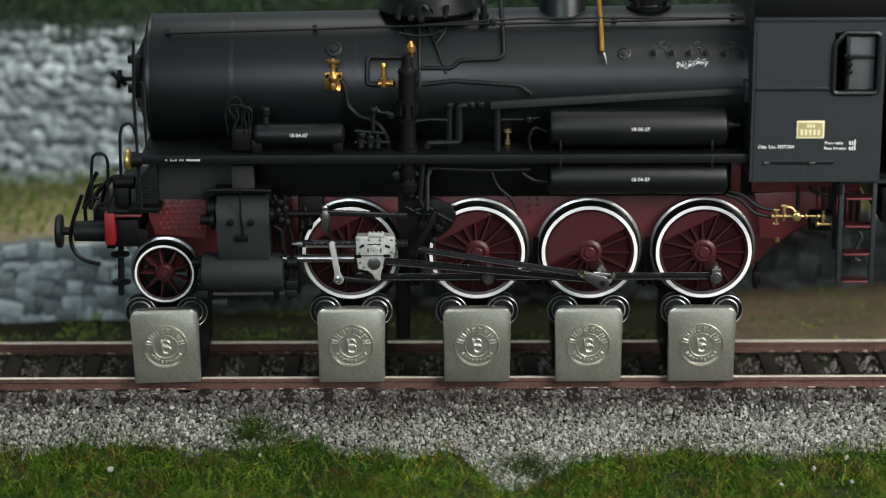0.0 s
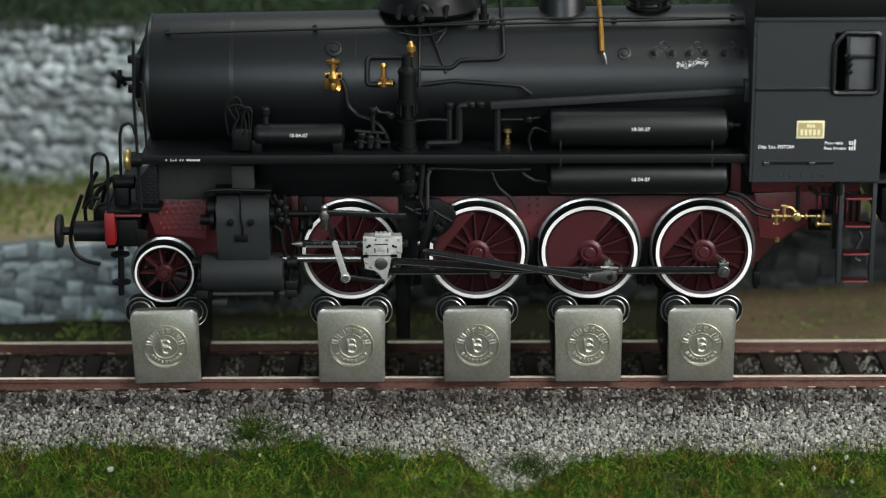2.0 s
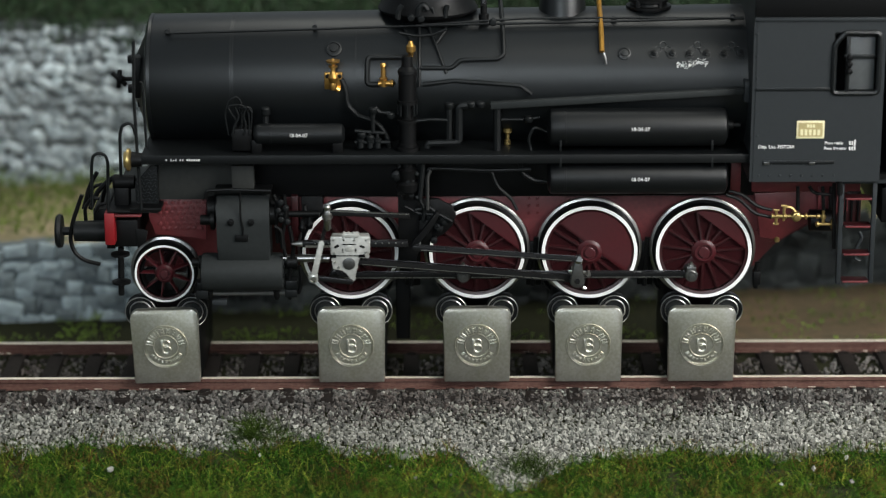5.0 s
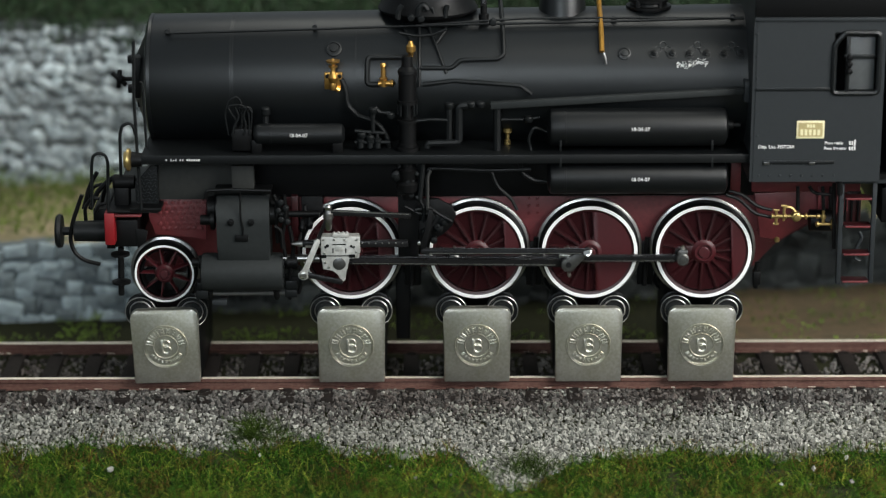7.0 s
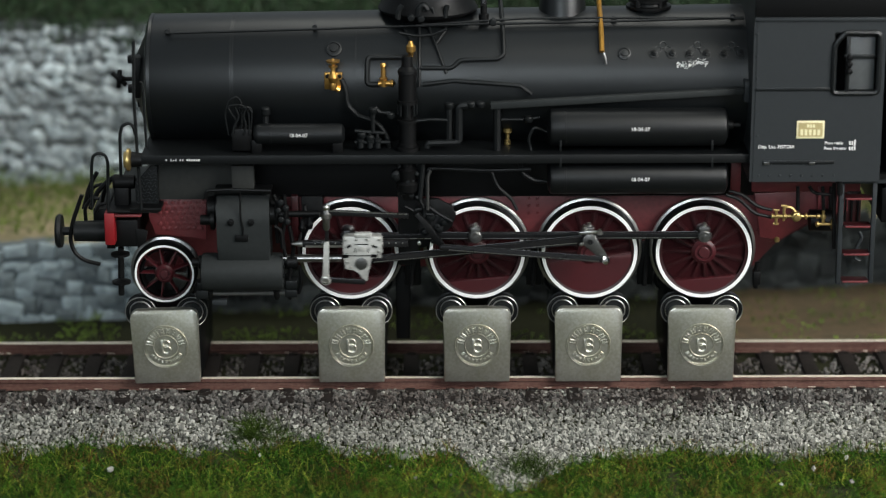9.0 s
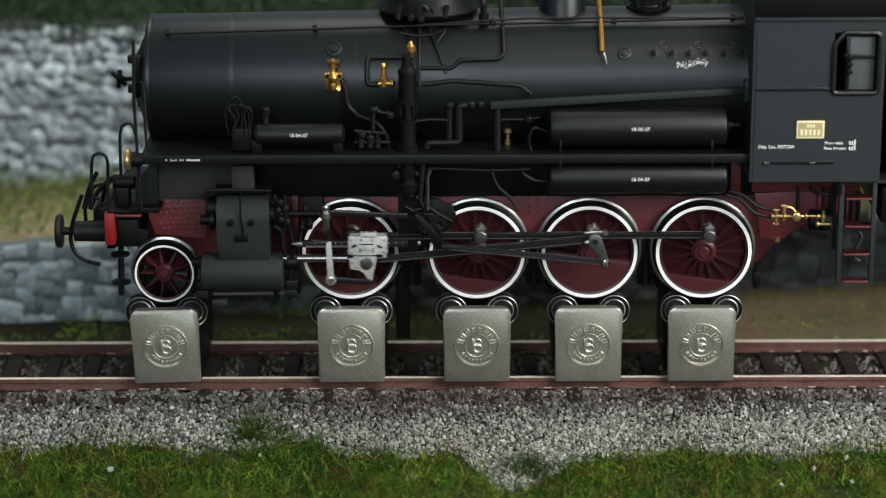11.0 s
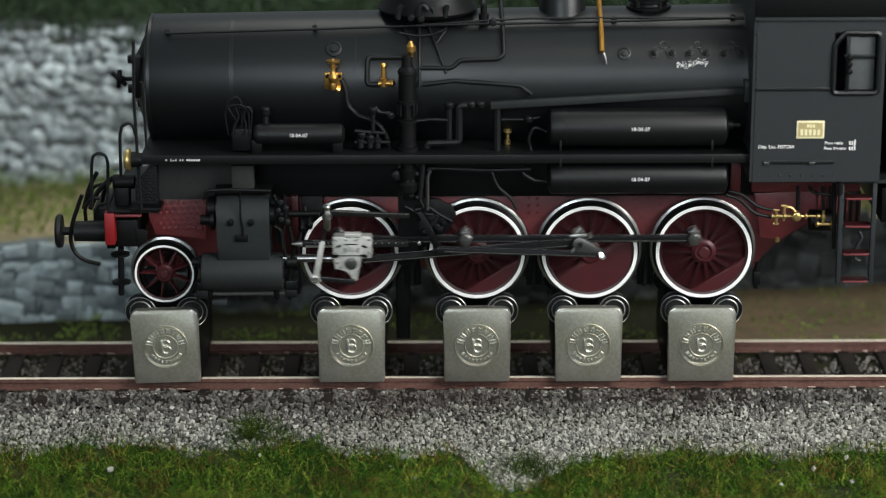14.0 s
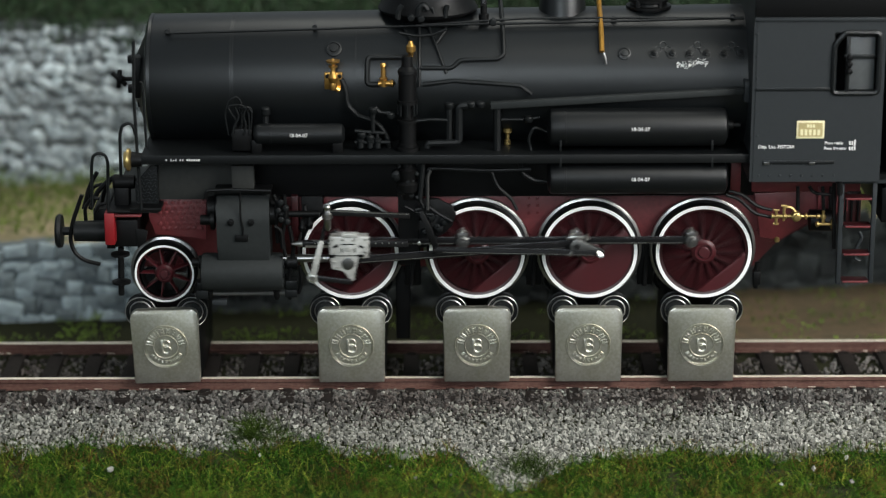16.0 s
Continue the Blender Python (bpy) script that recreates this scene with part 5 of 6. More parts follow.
part("drain_cock", lathe((-38.55, -14.00, 15.21), (0, 0, 1), [(0, 0.3), (0.6, 0.55), (1.4, 0.55), (1.6, 0.8), (2.4, 0.8), (2.6, 0.4), (3.2, 0.4)], 12), SOOT, loco)
part("drain_cock", lathe((-36.76, -14.00, 15.20), (0, 0, 1), [(0, 0.3), (0.6, 0.55), (1.4, 0.55), (1.6, 0.8), (2.4, 0.8), (2.6, 0.4), (3.2, 0.4)], 12), SOOT, loco)
part("drain_cock", lathe((-26.24, -14.00, 15.17), (0, 0, 1), [(0, 0.3), (0.6, 0.55), (1.4, 0.55), (1.6, 0.8), (2.4, 0.8), (2.6, 0.4), (3.2, 0.4)], 12), SOOT, loco)
part("drain_cock", lathe((-24.19, -14.00, 15.16), (0, 0, 1), [(0, 0.3), (0.6, 0.55), (1.4, 0.55), (1.6, 0.8), (2.4, 0.8), (2.6, 0.4), (3.2, 0.4)], 12), SOOT, loco)
for pts, r in (([(-26.35, -14.50, 32.48), (-25.68, -14.50, 30.92), (-26.09, -14.50, 28.35), (-25.82, -14.50, 24.65)], 0.35), ([(-24.65, -15.00, 32.62), (-24.45, -15.00, 29.41), (-25.06, -15.00, 25.73), (-24.69, -15.00, 22.49)], 0.3), ([(-24.03, -14.00, 27.27), (-23.40, -14.00, 23.56), (-24.20, -14.00, 18.91), (-23.89, -14.00, 16.57)], 0.35), ([(-26.24, -15.20, 27.64), (-25.20, -15.20, 26.90), (-25.09, -15.20, 23.94)], 0.3), ([(-22.58, -13.80, 20.71), (-22.28, -13.80, 17.90), (-22.85, -13.80, 16.03)], 0.3)):
    part("cylinder_pipe", tube(pts, r, 8, 0.7), SOOT, loco)
for a in range(10):
    q = radians(36 * a)
    part("cover_bolt", rod((-25.29, -13.4 + 2.2 * math.cos(q), cyz + 2.2 * math.sin(q)), (-24.84, -13.4 + 2.2 * math.cos(q), cyz + 2.2 * math.sin(q)), 0.3, 6), PIPE, loco)
for x, z in xz([(-25.20, -16.40, 31.47), (-25.18, -16.40, 28.73), (-24.44, -16.40, 30.56), (-25.58, -16.40, 30.20), (-24.22, -16.40, 28.36)]):
    part("gland_nut", lathe((x, -15.6, z), (0, -1, 0), [(-0.8, 0.5), (0.1, 0.5), (0.2, 0.3), (0.5, 0.25), (0.55, 0)], 8), PIPE, loco)
for q, z0, z1 in ((-38.9, 15.5, 16.9), (-38.7, 17.0, 18.3), (-24.9, 15.7, 17.0), (-24.8, 17.1, 18.5)):
    part("drain_block", box(q, q + 1.9, -14.9, -12.9, z0, z1, 0.15), PIPE, loco)
part("cylinder_step", box(-36.42, -34.10, -14.5, -11, 14.33, 15.18, 0.1), CABGREY, loco)
part("gear_fitting", lathe((-21.58, -13.00, 28.35), (0, 0, 1), [(0, 0.4), (0.7, 0.6), (1.1, 0.4), (2.0, 0.3)], 10), SOOT, loco)
part("gear_fitting", lathe((-20.91, -13.00, 26.49), (0, 0, 1), [(0, 0.4), (0.7, 0.6), (1.1, 0.4), (2.0, 0.3)], 10), SOOT, loco)
part("gear_fitting", lathe((-22.07, -13.00, 26.03), (0, 0, 1), [(0, 0.4), (0.7, 0.6), (1.1, 0.4), (2.0, 0.3)], 10), SOOT, loco)

# front end: buffer, beam, rails, hoses
bz = 25.63
part("buffer_beam", box(-53.01, -51.42, -13.6, -9.2, 24.06, 29.24, 0.15), BRIGHTRED, loco, "bright red buffer beam")
for yb in (-11,):
    part("buffer", lathe((-52.04, yb, bz), (-1, 0, 0), [(0, 1.75), (6.0, 1.6), (6.1, 1.3), (6.2, 0.7), (7.9, 0.65), (8.0, 2.6), (8.5, 2.75), (8.9, 2.4), (9.1, 0)], 28), PIPE, loco, "black round buffer")
part("beam_core", box(-53.37, -52.02, -9.2, 13, 22.11, 26.60, 0.15), SOOT, loco)
part("beam_back", box(-52.02, -48.00, -11.5, 11.5, 23.09, 27.57, 0.3), SOOT, loco)
part("beam_top_edge", box(-51.40, -47.18, -13.4, -9, 28.55, 28.95, 0.1), RED, loco)
part("front_deck", box(-52.52, -44.56, -13.4, 13.4, 29.21, 29.57, 0.08), SOOT, loco)
part("hand_hoop", tube([(-54.95, -12.50, 29.88), (-54.72, -12.50, 37.03), (-54.40, -12.50, 38.40), (-53.51, -12.50, 38.76), (-52.47, -12.50, 38.39), (-52.17, -12.50, 37.02), (-52.49, -12.50, 29.50)], 0.26, 8, 1.0), PIPE, loco)
part("hand_hoop", tube([(-50.68, -9.00, 34.21), (-50.60, -9.00, 40.65), (-50.18, -9.00, 42.29), (-49.10, -9.00, 42.65), (-48.41, -9.00, 42.10), (-48.12, -9.00, 40.64)], 0.26, 8, 1.0), PIPE, loco)
part("front_stanchion", tube([(-47.26, -14.00, 56.95), (-47.54, -14.00, 47.35), (-47.34, -14.00, 39.24), (-47.08, -14.00, 29.92)], 0.26, 8, 0.8), PIPE, loco)
part("front_stanchion", tube([(-47.05, -10.00, 49.42), (-46.61, -10.00, 49.33), (-46.53, -10.00, 44.54), (-46.32, -10.00, 38.34)], 0.2, 8, 0.8), PIPE, loco)
part("brake_hose", tube([(-56.60, -11.50, 31.71), (-57.30, -11.50, 29.87), (-58.32, -11.50, 27.09), (-58.80, -11.50, 24.30), (-58.19, -11.50, 22.15), (-56.64, -11.50, 20.84), (-54.17, -11.50, 20.27)], 0.34, 10, 1.4), SOOT, loco)
part("brake_hose", tube([(-54.54, -8.00, 34.41), (-55.89, -8.00, 32.10), (-56.95, -8.00, 28.37)], 0.34, 10, 1.4), SOOT, loco)
part("coupling_gear", box(-55.52, -53.19, -8, 4, 25.64, 28.45, 0.4), SOOT, loco)
for pts, r in (([(-56.54, -9.00, 26.62), (-56.62, -9.00, 28.85), (-55.47, -9.00, 30.52), (-54.23, -9.00, 30.33)], 0.30), ([(-54.55, -6.00, 27.59), (-53.88, -6.00, 30.59), (-52.72, -6.00, 32.63)], 0.34), ([(-54.91, -10.00, 28.21), (-54.13, -10.00, 29.70), (-52.87, -10.00, 29.88)], 0.26), ([(-56.02, -7.00, 28.08), (-56.10, -7.00, 30.32), (-55.32, -7.00, 31.81), (-53.87, -7.00, 32.18)], 0.26)):
    part("front_pipe", tube(pts, r, 8, 0.8), SOOT, loco)
part("headlamp", lathe((-51.97, -9, 33.10), (1, 0, 0), [(0, 0), (0, 1.0), (0.3, 1.2), (3.4, 1.1), (3.6, 0.6), (4.5, 0.5)], 18), SOOT, loco)
part("lamp_bracket", box(-51.81, -49.40, -10, -7, 28.46, 32.36, 0.3), SOOT, loco)
part("front_pipe", tube([(-55.88, -8.00, 28.37), (-54.68, -8.00, 31.16), (-53.00, -8.00, 32.83), (-51.62, -8.00, 33.75)], 0.4, 8, 1.0), SOOT, loco)
part("guard_iron", rod((-51.10, -9.50, 22.44), (-51.33, -9.50, 14.51), 0.5, 10), SOOT, loco)
for z in (21.44, 16.83):
    part("step_disc", lathe((-51.11, -10.5, z), (0, 0, 1), [(-0.3, 0.6), (0, 1.5), (0.35, 1.5), (0.6, 0.5)], 20), SOOT, loco)
part("beam_bracket", plate(xz([(-48.41, -11.40, 26.10), (-46.46, -11.40, 25.81), (-46.89, -11.40, 23.95), (-48.18, -11.40, 22.84)]), -11.6, -11.0, 0.1), SOOT, loco)

# ---- cab ----
CY = -16.8
cx0, cx1 = 47.84, 67.40
wx0, wx1 = 59.62, 66.50
wz0, wz1 = 49.02, 58.45
cz0, cz1 = 34.96, 66.98
bm = box(cx0, wx0, CY, CY + 0.5, cz0, cz1)
box(wx0, wx1, CY, CY + 0.5, cz0, wz0, 0, bm)
box(wx0, wx1, CY, CY + 0.5, wz1, cz1, 0, bm)
box(wx1, cx1, CY, CY + 0.5, cz0, cz1, 0, bm)
bmesh.ops.remove_doubles(bm, verts=bm.verts, dist=0.001)
cab = part("cab_side", bm, CABGREY, loco, "dark grey cab side sheet with gilt number plate")
fro = tube([(wx0 + 1.6, CY - 0.1, wz1), (wx1, CY - 0.1, wz1), (wx1, CY - 0.1, wz0), (wx0, CY - 0.1, wz0), (wx0, CY - 0.1, wz1 - 1.8), (wx0 + 1.6, CY - 0.1, wz1)], 0.42, 8, 0.8)
part("window_frame", fro, BLACK, cab)
part("cab_front", box(cx0 - 0.5, cx0 + 0.1, CY + 0.1, 16.6, cz0, cz1), CABGREY, loco)
part("cab_far_side", box(cx0, cx1 + 10, 16.3, 16.8, cz0, cz1), CABGREY, loco)
part("cab_floor", box(cx0, cx1 + 6, CY + 0.6, 16.2, cz0 + 0.2, cz0 + 1.0), SOOT, loco)
part("cab_back", box(cx1 + 8, cx1 + 9, CY + 0.6, 16.2, cz0, cz1), CABGREY, loco)
part("cab_roof", box(cx0 - 1, cx1 + 20, CY - 0.6, 17, cz1 - 0.1, cz1 + 1, 0.3), SOOT, loco)
part("cab_gutter", box(cx0 - 0.5, cx1 + 14, CY - 0.35, CY, 60.26, 60.87, 0.1), CABGREY, loco)
part("roof_eave", box(cx0 - 0.5, cx1 + 14, CY - 0.45, CY - 0.05, 60.95, 66.8, 0.15), SOOT, loco, "black roof eave over the cab side")
part("cab_seam", box(cx0, wx0 - 0.3, CY - 0.15, CY, 49.37, 49.90, 0.05), BLACK, loco)
part("cab_seam", box(49.30, 60.26, CY - 0.2, CY, 37.83, 38.37, 0.05), BLACK, loco)
part("hinge_lug", box(49.47, 50.34, CY - 0.35, CY, 37.74, 38.19, 0.05), CRANKGREY, loco)
part("hinge_lug", box(56.44, 57.31, CY - 0.35, CY, 37.74, 38.19, 0.05), CRANKGREY, loco)
for x, z in xz([(48.78, -16.80, 35.98), (50.35, -16.80, 35.98), (52.01, -16.80, 35.97), (53.67, -16.80, 35.96), (55.33, -16.80, 35.96), (56.98, -16.80, 35.95), (58.64, -16.80, 35.95), (60.30, -16.80, 35.94), (47.77, -16.80, 58.32), (47.89, -16.80, 54.81), (48.01, -16.80, 51.28), (48.19, -16.80, 45.95), (48.31, -16.80, 42.38)]):
    part("rivet", lathe((x, CY, z), (0, -1, 0), [(0, 0.2), (0.1, 0.15), (0.12, 0)], 8), CABGREY, cab)
nx, nz = 56.44, 43.30
pl = part("number_plate", box(nx - 2.15, nx + 2.15, CY - 0.2, CY, nz - 1.4, nz + 1.4, 0.1), GOLDPLATE, loco, "cream and gilt number plate")
part("plate_field", box(nx - 1.85, nx + 1.85, CY - 0.23, CY - 0.15, nz - 1.1, nz + 1.1), GILTFIELD, pl, "dull gilt field of the plate")
for i in range(5):
    part("raised_bar", box(nx - 1.55 + i * 0.65, nx - 1.15 + i * 0.65, CY - 0.3, CY - 0.2, nz - 0.85, nz + 0.05), GOLDPLATE, pl)
for i in range(3):
    part("raised_bar", box(nx - 0.55 + i * 0.45, nx - 0.25 + i * 0.45, CY - 0.3, CY - 0.2, nz + 0.35, nz + 0.85), GOLDPLATE, pl)
lettering("Dep. Loc. PISTOIA", 51.30, CY - 0.03, 40.54, 0.72, cab)
lettering("Peso reale", 60.13, CY - 0.03, 41.14, 0.66, cab)
lettering("Peso frenato", 60.34, CY - 0.03, 40.28, 0.66, cab)
for z in (41.13, 40.28):
    for q in range(3):
        part("white_marking", box(62.49 + q * 0.38, 62.49 + q * 0.38 + 0.22, CY - 0.05, CY, z - 0.28, z + (0.28 if q < 2 else 0.5)), LETTER, cab)
# things inside the cab window
part("backhead", lathe((cx0 + 0.2, 0, BZ), (1, 0, 0), [(0, 10.5), (2.5, 10.2), (3.5, 9.0), (3.8, 0)], 40), SOOT, loco)
part("cab_window_pane", box(wx0 + 2.2, wx1 - 0.5, CY + 0.9, CY + 1.2, wz0 + 0.3, wz1 - 0.9, 0.15), GLASS, loco, "grey glazed sliding window of the cab")
wzm = 54.59
part("window_bar", box(wx0 + 1.6, wx1, CY + 0.4, CY + 0.9, wzm - 0.3, wzm + 0.3, 0.1), BLACK, loco)
part("window_bar", box(wx0 + 1.9, wx0 + 2.5, CY + 0.4, CY + 0.9, wz0, wz1, 0.1), BLACK, loco)
for q in (0.0, 1.1, 2.2):
    part("window_catch", lathe((61.99, CY - 0.1, wzm - 2.2 + q), (0, -1, 0), [(-0.8, 0.5), (0.1, 0.5), (0.3, 0.3), (0.35, 0)], 10), SOOT, loco)

# cab steps
part("step_rail", box(61.55, 62.30, -15.8, -15.0, 17.99, 36.12, 0.12), CABGREY, loco)
part("step_rail", box(66.66, 67.36, -15.8, -15.0, 18.16, 34.92, 0.12), CABGREY, loco)
for z in (31.98, 27.49, 22.97, 18.52):
    part("step_tread", box(62.43, 66.60, -16.2, -13.9, z - 0.17, z + 0.17, 0.06), WHEELRED, loco, "red step tread")
    part("tread_edge", box(62.6, 66.45, -16.34, -16.2, z - 0.15, z + 0.15, 0.04), RED, loco, "lighter red tread edge")
part("step_head", box(60.75, 68.63, -16, -14, 34.38, 35.65, 0.15), CABGREY, loco)
part("step_post", tube([(61.49, -16.20, 32.68), (61.29, -16.20, 37.13), (61.79, -16.20, 37.67)], 0.45, 8, 0.5), SOOT, loco)
part("down_pipe", rod((60.76, -14.80, 34.11), (61.21, -14.80, 23.54), 0.32, 8), SOOT, loco)
part("hose", tube([(65.45, -12.00, 25.44), (66.03, -12.00, 24.51), (65.14, -12.00, 22.65), (64.94, -12.00, 20.97), (65.85, -12.00, 20.59)], 0.3, 8, 0.8), CABGREY, loco)
part("rear_beam", box(48.85, 66.05, -8, 8, 30.80, 33.60, 0.2), RED, loco)
part("frame_upright", box(45.4, 47.0, -8.6, -8.0, 30.6, 36.6, 0.1), RED, loco)
part("rear_frame", plate(xz([(49.37, -7.50, 30.49), (64.12, -7.50, 31.00), (64.28, -7.50, 27.36), (58.93, -7.50, 26.44), (53.68, -7.50, 22.70), (50.51, -7.50, 23.18)]), -7.6, -6.9, 0.1), RED, loco)
part("drag_box", box(62.2, 66.4, -7.4, 7.4, 25.2, 30.7, 0.2), WHEELRED, loco, "dark red drag box under the cab")
for q in (62.9, 63.9, 64.9, 65.9):
    part("drag_rib", box(q - 0.15, q + 0.15, -7.8, -7.4, 25.4, 30.6, 0.05), SOOT, loco)
part("tank_drum", lathe((57.86, -10.00, 26.73), (1, 0, 0), [(0, 0), (0, 1.7), (3.6, 1.7), (3.6, 0)], 20), SOOT, loco)
part("frame_upright", box(59.35, 59.89, -8.4, -7.6, 26.59, 31.72, 0.1), RED, loco)
part("frame_upright", box(61.14, 61.68, -8.4, -7.6, 26.58, 31.71, 0.1), SOOT, loco)
# injector in brass, with its pipes
iz = 28.43
ix = 51.38
bm = lathe((ix, -13.5, iz), (1, 0, 0), [(0, 0), (0, 0.45), (0.25, 0.45), (0.3, 0.28), (0.7, 0.28), (0.75, 0.42), (1.1, 0.42), (1.2, 0.3), (1.9, 0.3), (1.95, 0.46), (2.3, 0.46), (2.4, 0.26), (3.2, 0.3), (4.7, 0.3), (4.8, 0.24), (5.2, 0.24), (5.3, 0.52), (5.6, 0.52), (5.7, 0.2), (7.0, 0.2), (7.1, 0.4), (7.5, 0.4), (7.6, 0.2), (8.4, 0.2)], 14)
lathe((55.27, -13.6, iz), (0, -1, 0), [(-0.8, 0.75), (0.2, 0.82), (0.5, 0.72), (0.6, 0.45), (0.8, 0.4), (0.85, 0)], 18, bm)
for q, z0, z1 in ((0.75, -1.35, 1.05), (1.95, -0.7, 1.75)):
    rod((ix + q, -13.6, iz + z0), (ix + q, -13.6, iz + z1), 0.24, 10, bm)
    rod((ix + q - 0.45, -13.6, iz + z1), (ix + q + 0.45, -13.6, iz + z1), 0.17, 8, bm)
rod((ix + 0.3, -13.6, iz - 1.2), (ix + 1.2, -13.6, iz - 1.2), 0.17, 8, bm)
tube([(ix + 1.9, -13.5, iz + 1.5), (ix + 3.1, -13.5, iz + 1.5), (ix + 4.0, -13.5, iz + 0.4)], 0.24, 8, 0.6, bm)
part("injector", bm, BRASS, loco, "polished brass injector")
bz2 = 27.12
bm = lathe((58.33, -13.5, bz2), (1, 0, 0), [(0, 0.25), (0.2, 0.5), (0.5, 0.5), (0.6, 0.25), (2.3, 0.28), (2.4, 0.75), (2.75, 0.8), (2.85, 0.4), (3.1, 0)], 14)
rod((59.51, -13.5, bz2), (59.51, -13.5, bz2 + 2.2), 0.26, 10, bm)
lathe((59.51, -13.5, bz2 + 0.9), (0, 0, 1), [(0, 0.4), (0.3, 0.45), (0.6, 0.4)], 10, bm)
part("injector_branch", bm, BRASS, loco, "polished brass pipe branch")
part("brass_plug", lathe((53.02, -9.00, 23.17), (0, 0, 1), [(-0.4, 0), (-0.3, 0.4), (0.3, 0.4), (0.5, 0.2)], 10), BRASS, loco)
for pts in ([(44.74, -12.50, 32.31), (46.97, -12.50, 31.66), (49.24, -12.50, 29.72), (51.57, -12.50, 29.16)], [(44.26, -13.00, 31.81), (46.31, -13.00, 31.16), (48.78, -13.00, 28.76), (51.54, -13.00, 28.11)], [(55.71, -11.00, 32.58), (55.86, -11.00, 28.70)], [(57.41, -11.50, 32.72), (58.16, -11.50, 31.61), (60.83, -11.50, 31.33)], [(59.61, -11.00, 32.57), (59.97, -11.00, 28.32)]):
    part("pipe", tube(pts, 0.28, 8, 0.9), PIPE, loco)

# tender front, behind the steps
tender = thing("tender", "black tender with red underframe coupled behind the locomotive", "tender", at=(77.13, 0, 0))
tx = -77.13
part("tender_body", box(tx + 68.59, tx + 150, -15.5, 15.5, 33.68, 66.59, 0.4), BLACK, tender)
part("tender_frame", box(tx + 68.97, tx + 150, -11, 11, 26.52, 32.36, 0.3), SOOT, tender)

# ---- moving the wheels and rods ----
TURN = ((0.0, -62), (0.25, -40), (0.5, 3), (1.0, 88), (1.5, 178), (2.0, 322), (2.5, 464), (3.0, 637), (3.5, 838), (4.0, 1085), (4.2, 1187),
        (6.3, 2563), (6.5, 2692), (7.0, 3063), (7.5, 3408), (8.0, 3820), (8.5, 4269), (9.0, 4775), (9.2, 4987),
        (11.3, 7240), (11.5, 7450), (12.0, 8029), (12.5, 8593), (13.0, 9252), (13.5, 9862), (14.0, 10561), (14.5, 11246),
        (15.0, 11982), (15.5, 12681), (16.0, 13450))


def crank_angle(t):
    """Degrees by which the driving wheels have turned at t seconds, anticlockwise as seen from the near side."""
    k = TURN
    i = 0
    while i < len(k) - 2 and t > k[i + 1][0]:
        i += 1

    def slope(j):
        if j == 0:
            return 60.0
        if j == len(k) - 1:
            return (k[j][1] - k[j - 1][1]) / (k[j][0] - k[j - 1][0])
        h0, h1 = k[j][0] - k[j - 1][0], k[j + 1][0] - k[j][0]
        d0, d1 = (k[j][1] - k[j - 1][1]) / h0, (k[j + 1][1] - k[j][1]) / h1
        return (d0 * h1 + d1 * h0) / (h0 + h1)

    (t0, a0), (t1, a1) = k[i], k[i + 1]
    h = t1 - t0
    s = min(max((t - t0) / h, 0), 1)
    return a0 * (1 + 2 * s) * (1 - s) ** 2 + slope(i) * h * s * (1 - s) ** 2 + a1 * s * s * (3 - 2 * s) + slope(i + 1) * h * s * s * (s - 1)


def at(x, y, z, ry=0.0):
    return pose(x * MM, y * MM, z * MM, 0, ry, 0)


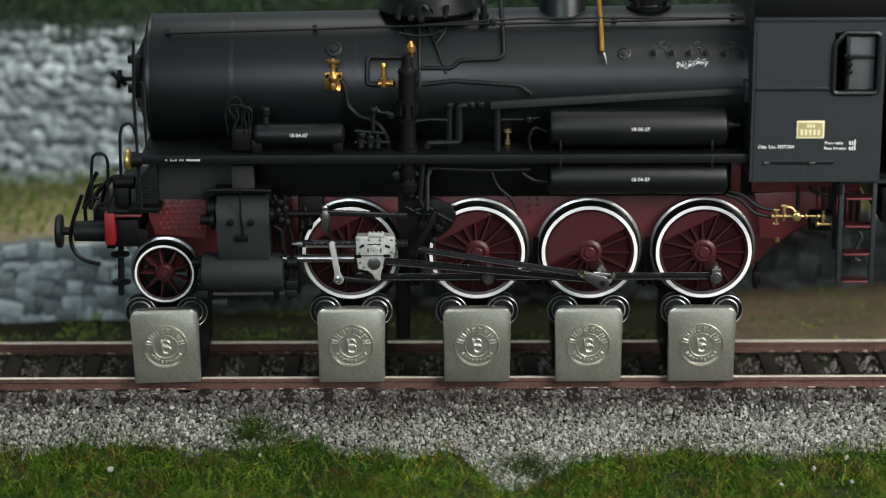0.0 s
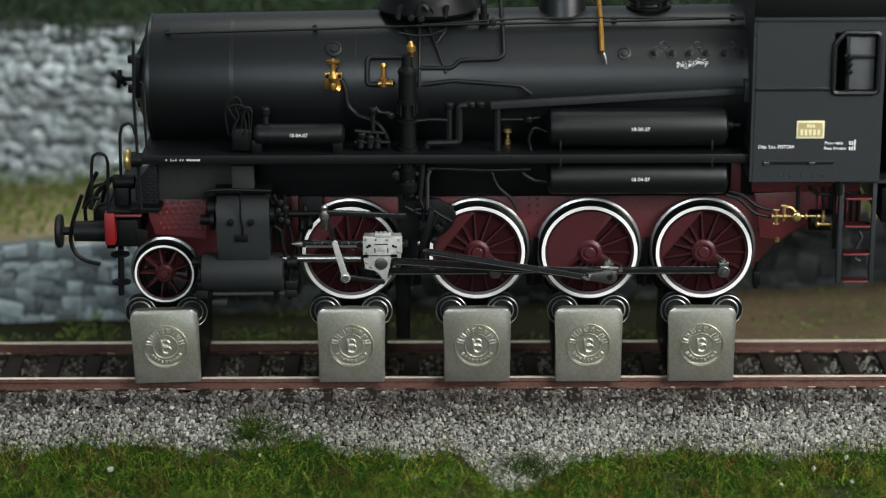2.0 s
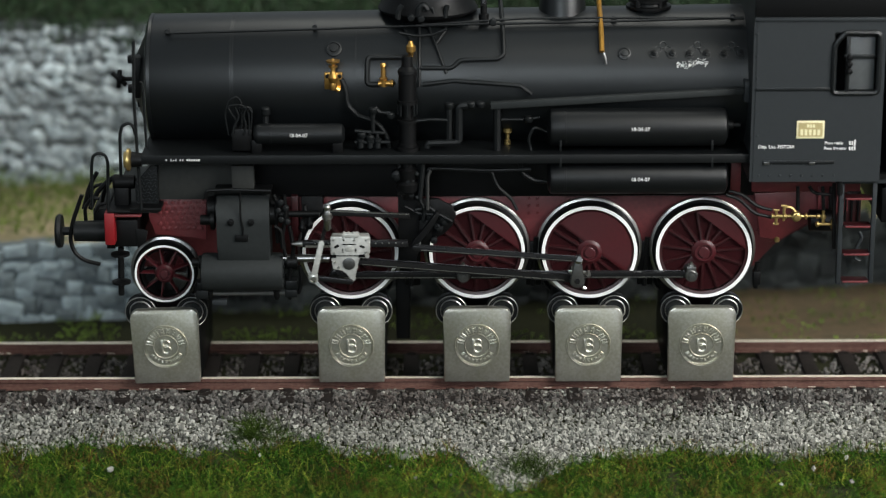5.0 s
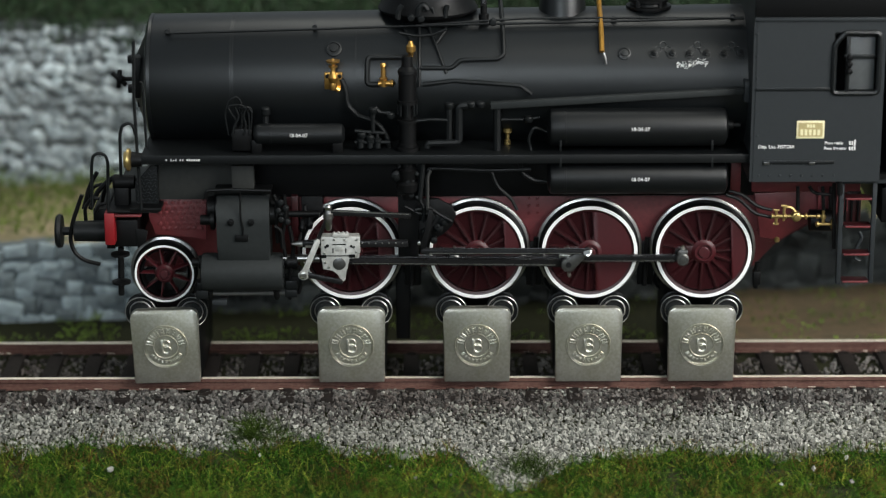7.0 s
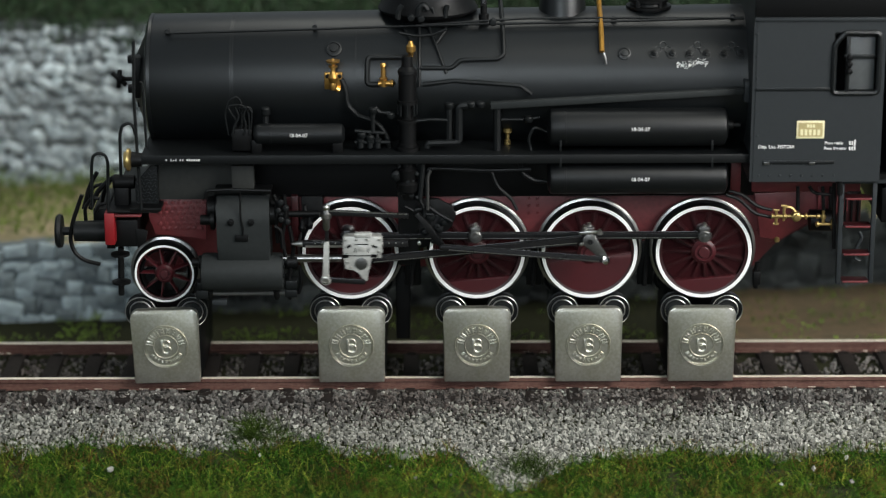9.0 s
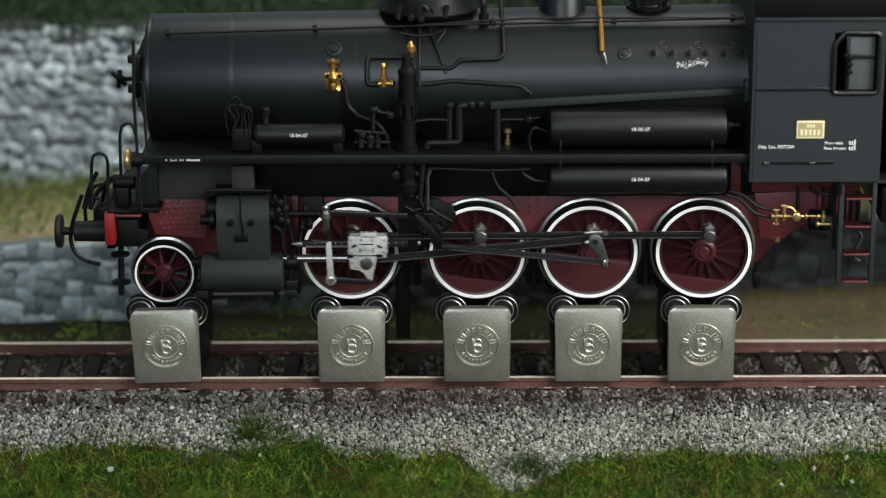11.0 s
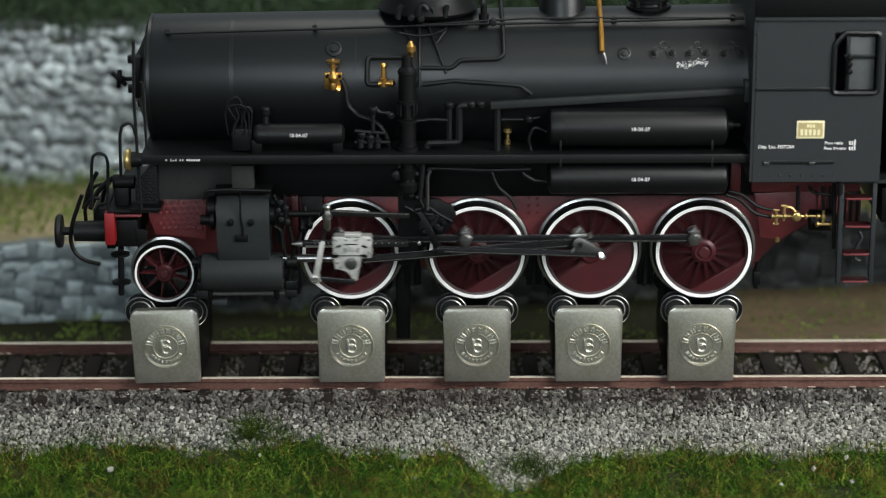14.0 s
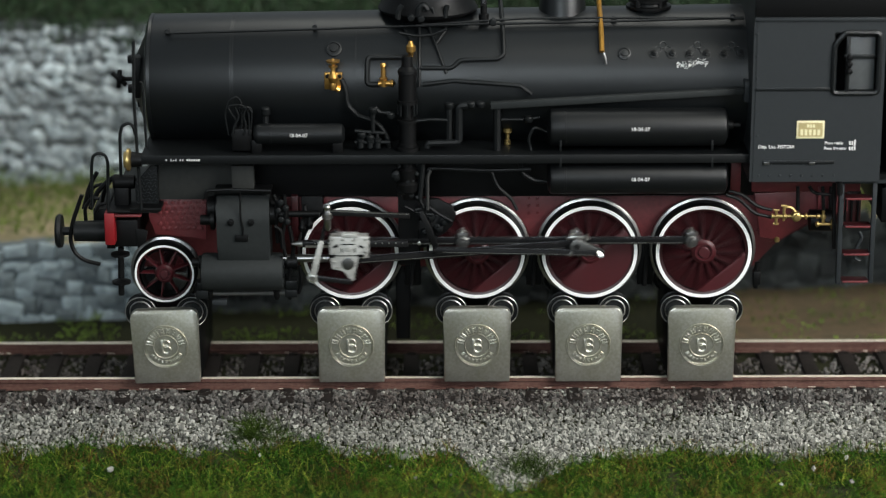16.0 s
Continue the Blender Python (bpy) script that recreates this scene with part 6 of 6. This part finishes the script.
def motions():
    times = [i / FPS for i in range(16 * FPS + 1)]
    turn = [crank_angle(t) for t in times]
    pins = [(CRANK * math.cos(radians(a)), CRANK * math.sin(radians(a))) for a in turn]
    for i in (1, 2, 3, 4):
        walk(WHEELS[i], [(t, at(AXLES[i], -10, AXLE_Z, -a)) for t, a in zip(times, turn)])
    for key in MOVING:
        ob, i = MOVING[key]
        walk(ob, [(t, at(AXLES[i] + p[0], Y_COUP, AXLE_Z + p[1])) for t, p in zip(times, pins)])
    for ob, lead in STANDS:
        if not lead:
            x, y, z = ob.location
            walk(ob, [(t, pose(x, y, z, 0, a * 0.7, 0)) for t, a in zip(times, turn)])
    rows = {"con": [], "xh": [], "lever": [], "link": [], "stem": [], "elink": [], "ecc": []}
    for t, a, p in zip(times, turn, pins):
        bx, bz_ = AXLES[3] + p[0], AXLE_Z + p[1]
        dz = XH_Z - bz_
        hx = bx - math.sqrt(L_MAIN ** 2 - dz ** 2)
        rows["con"].append((t, at(bx, Y_MAIN, bz_, math.degrees(math.asin(dz / L_MAIN)))))
        rows["xh"].append((t, at(hx, Y_MAIN, XH_Z)))
        shift = 0.10 * (XH_X0 + CRANK - hx)
        foot = hx + 0.3 - UNION
        swing = math.asin(max(-0.9, min(0.9, (foot - (LEV_X + shift)) / LEV_L)))
        rows["lever"].append((t, at(LEV_X + shift, LEV_Y, LEV_Z, -math.degrees(swing))))
        fx, fz = LEV_X + shift + LEV_L * math.sin(swing), LEV_Z - LEV_L * math.cos(swing)
        tilt = math.atan2((XH_Z - 2.9) - fz, hx + 0.3 - fx)
        rows["link"].append((t, at(fx, Y_MAIN - 1.9, fz, -math.degrees(tilt))))
        rows["stem"].append((t, at(STEM[0] + shift, STEM[1], STEM[2])))
        ex, ez = AXLES[3] + ECC_R * math.cos(radians(a - ECC_LAG)), AXLE_Z + ECC_R * math.sin(radians(a - ECC_LAG))
        lx_, lz_ = LINK_P[0] + (ex - AXLES[3]), LINK_P[2] - L_FOOT
        sw = math.asin(max(-0.9, min(0.9, (lx_ - LINK_P[0]) / L_FOOT)))
        lz_ = LINK_P[2] - L_FOOT * math.cos(sw)
        rows["elink"].append((t, at(LINK_P[0], LINK_P[1], LINK_P[2], -math.degrees(sw))))
        rows["ecc"].append((t, at(ex, Y_ECC, ez, math.degrees(math.atan2(lz_ - ez, ECC_L)))))
    for ob, key in ((con, "con"), (xh, "xh"), (lever, "lever"), (link, "link"), (stem, "stem"), (elink, "elink"), (ecc, "ecc")):
        walk(ob, rows[key])


# ---- stands, track, scenery ----
for i, x in enumerate(AXLES):
    make_stand(x, 12.29 if i == 0 else 12.43, i == 0)
make_ground()
make_track()
make_backdrop()
make_gravel()
make_grass("grass", 98000, (-92, 92, -58, -22), 2.0, GRASS, "short green static grass in front of the ballast", 21, lawn)
make_grass("dry_grass", 20000, (-92, 92, -60, -22), 2.3, STRAW, "scattered straw-coloured grass blades", 22, lawn)
make_grass("withered_grass", 15000, (-92, 92, -60, -22), 2.2, WITHERED, "patches of withered brown grass among the green", 24, withered)
make_grass("weed_tuft", 1700, (-37, 20, -38, -17), 3.1, WEED, "small green weed tufts on the ballast shoulder", 23, tuft)

motions()
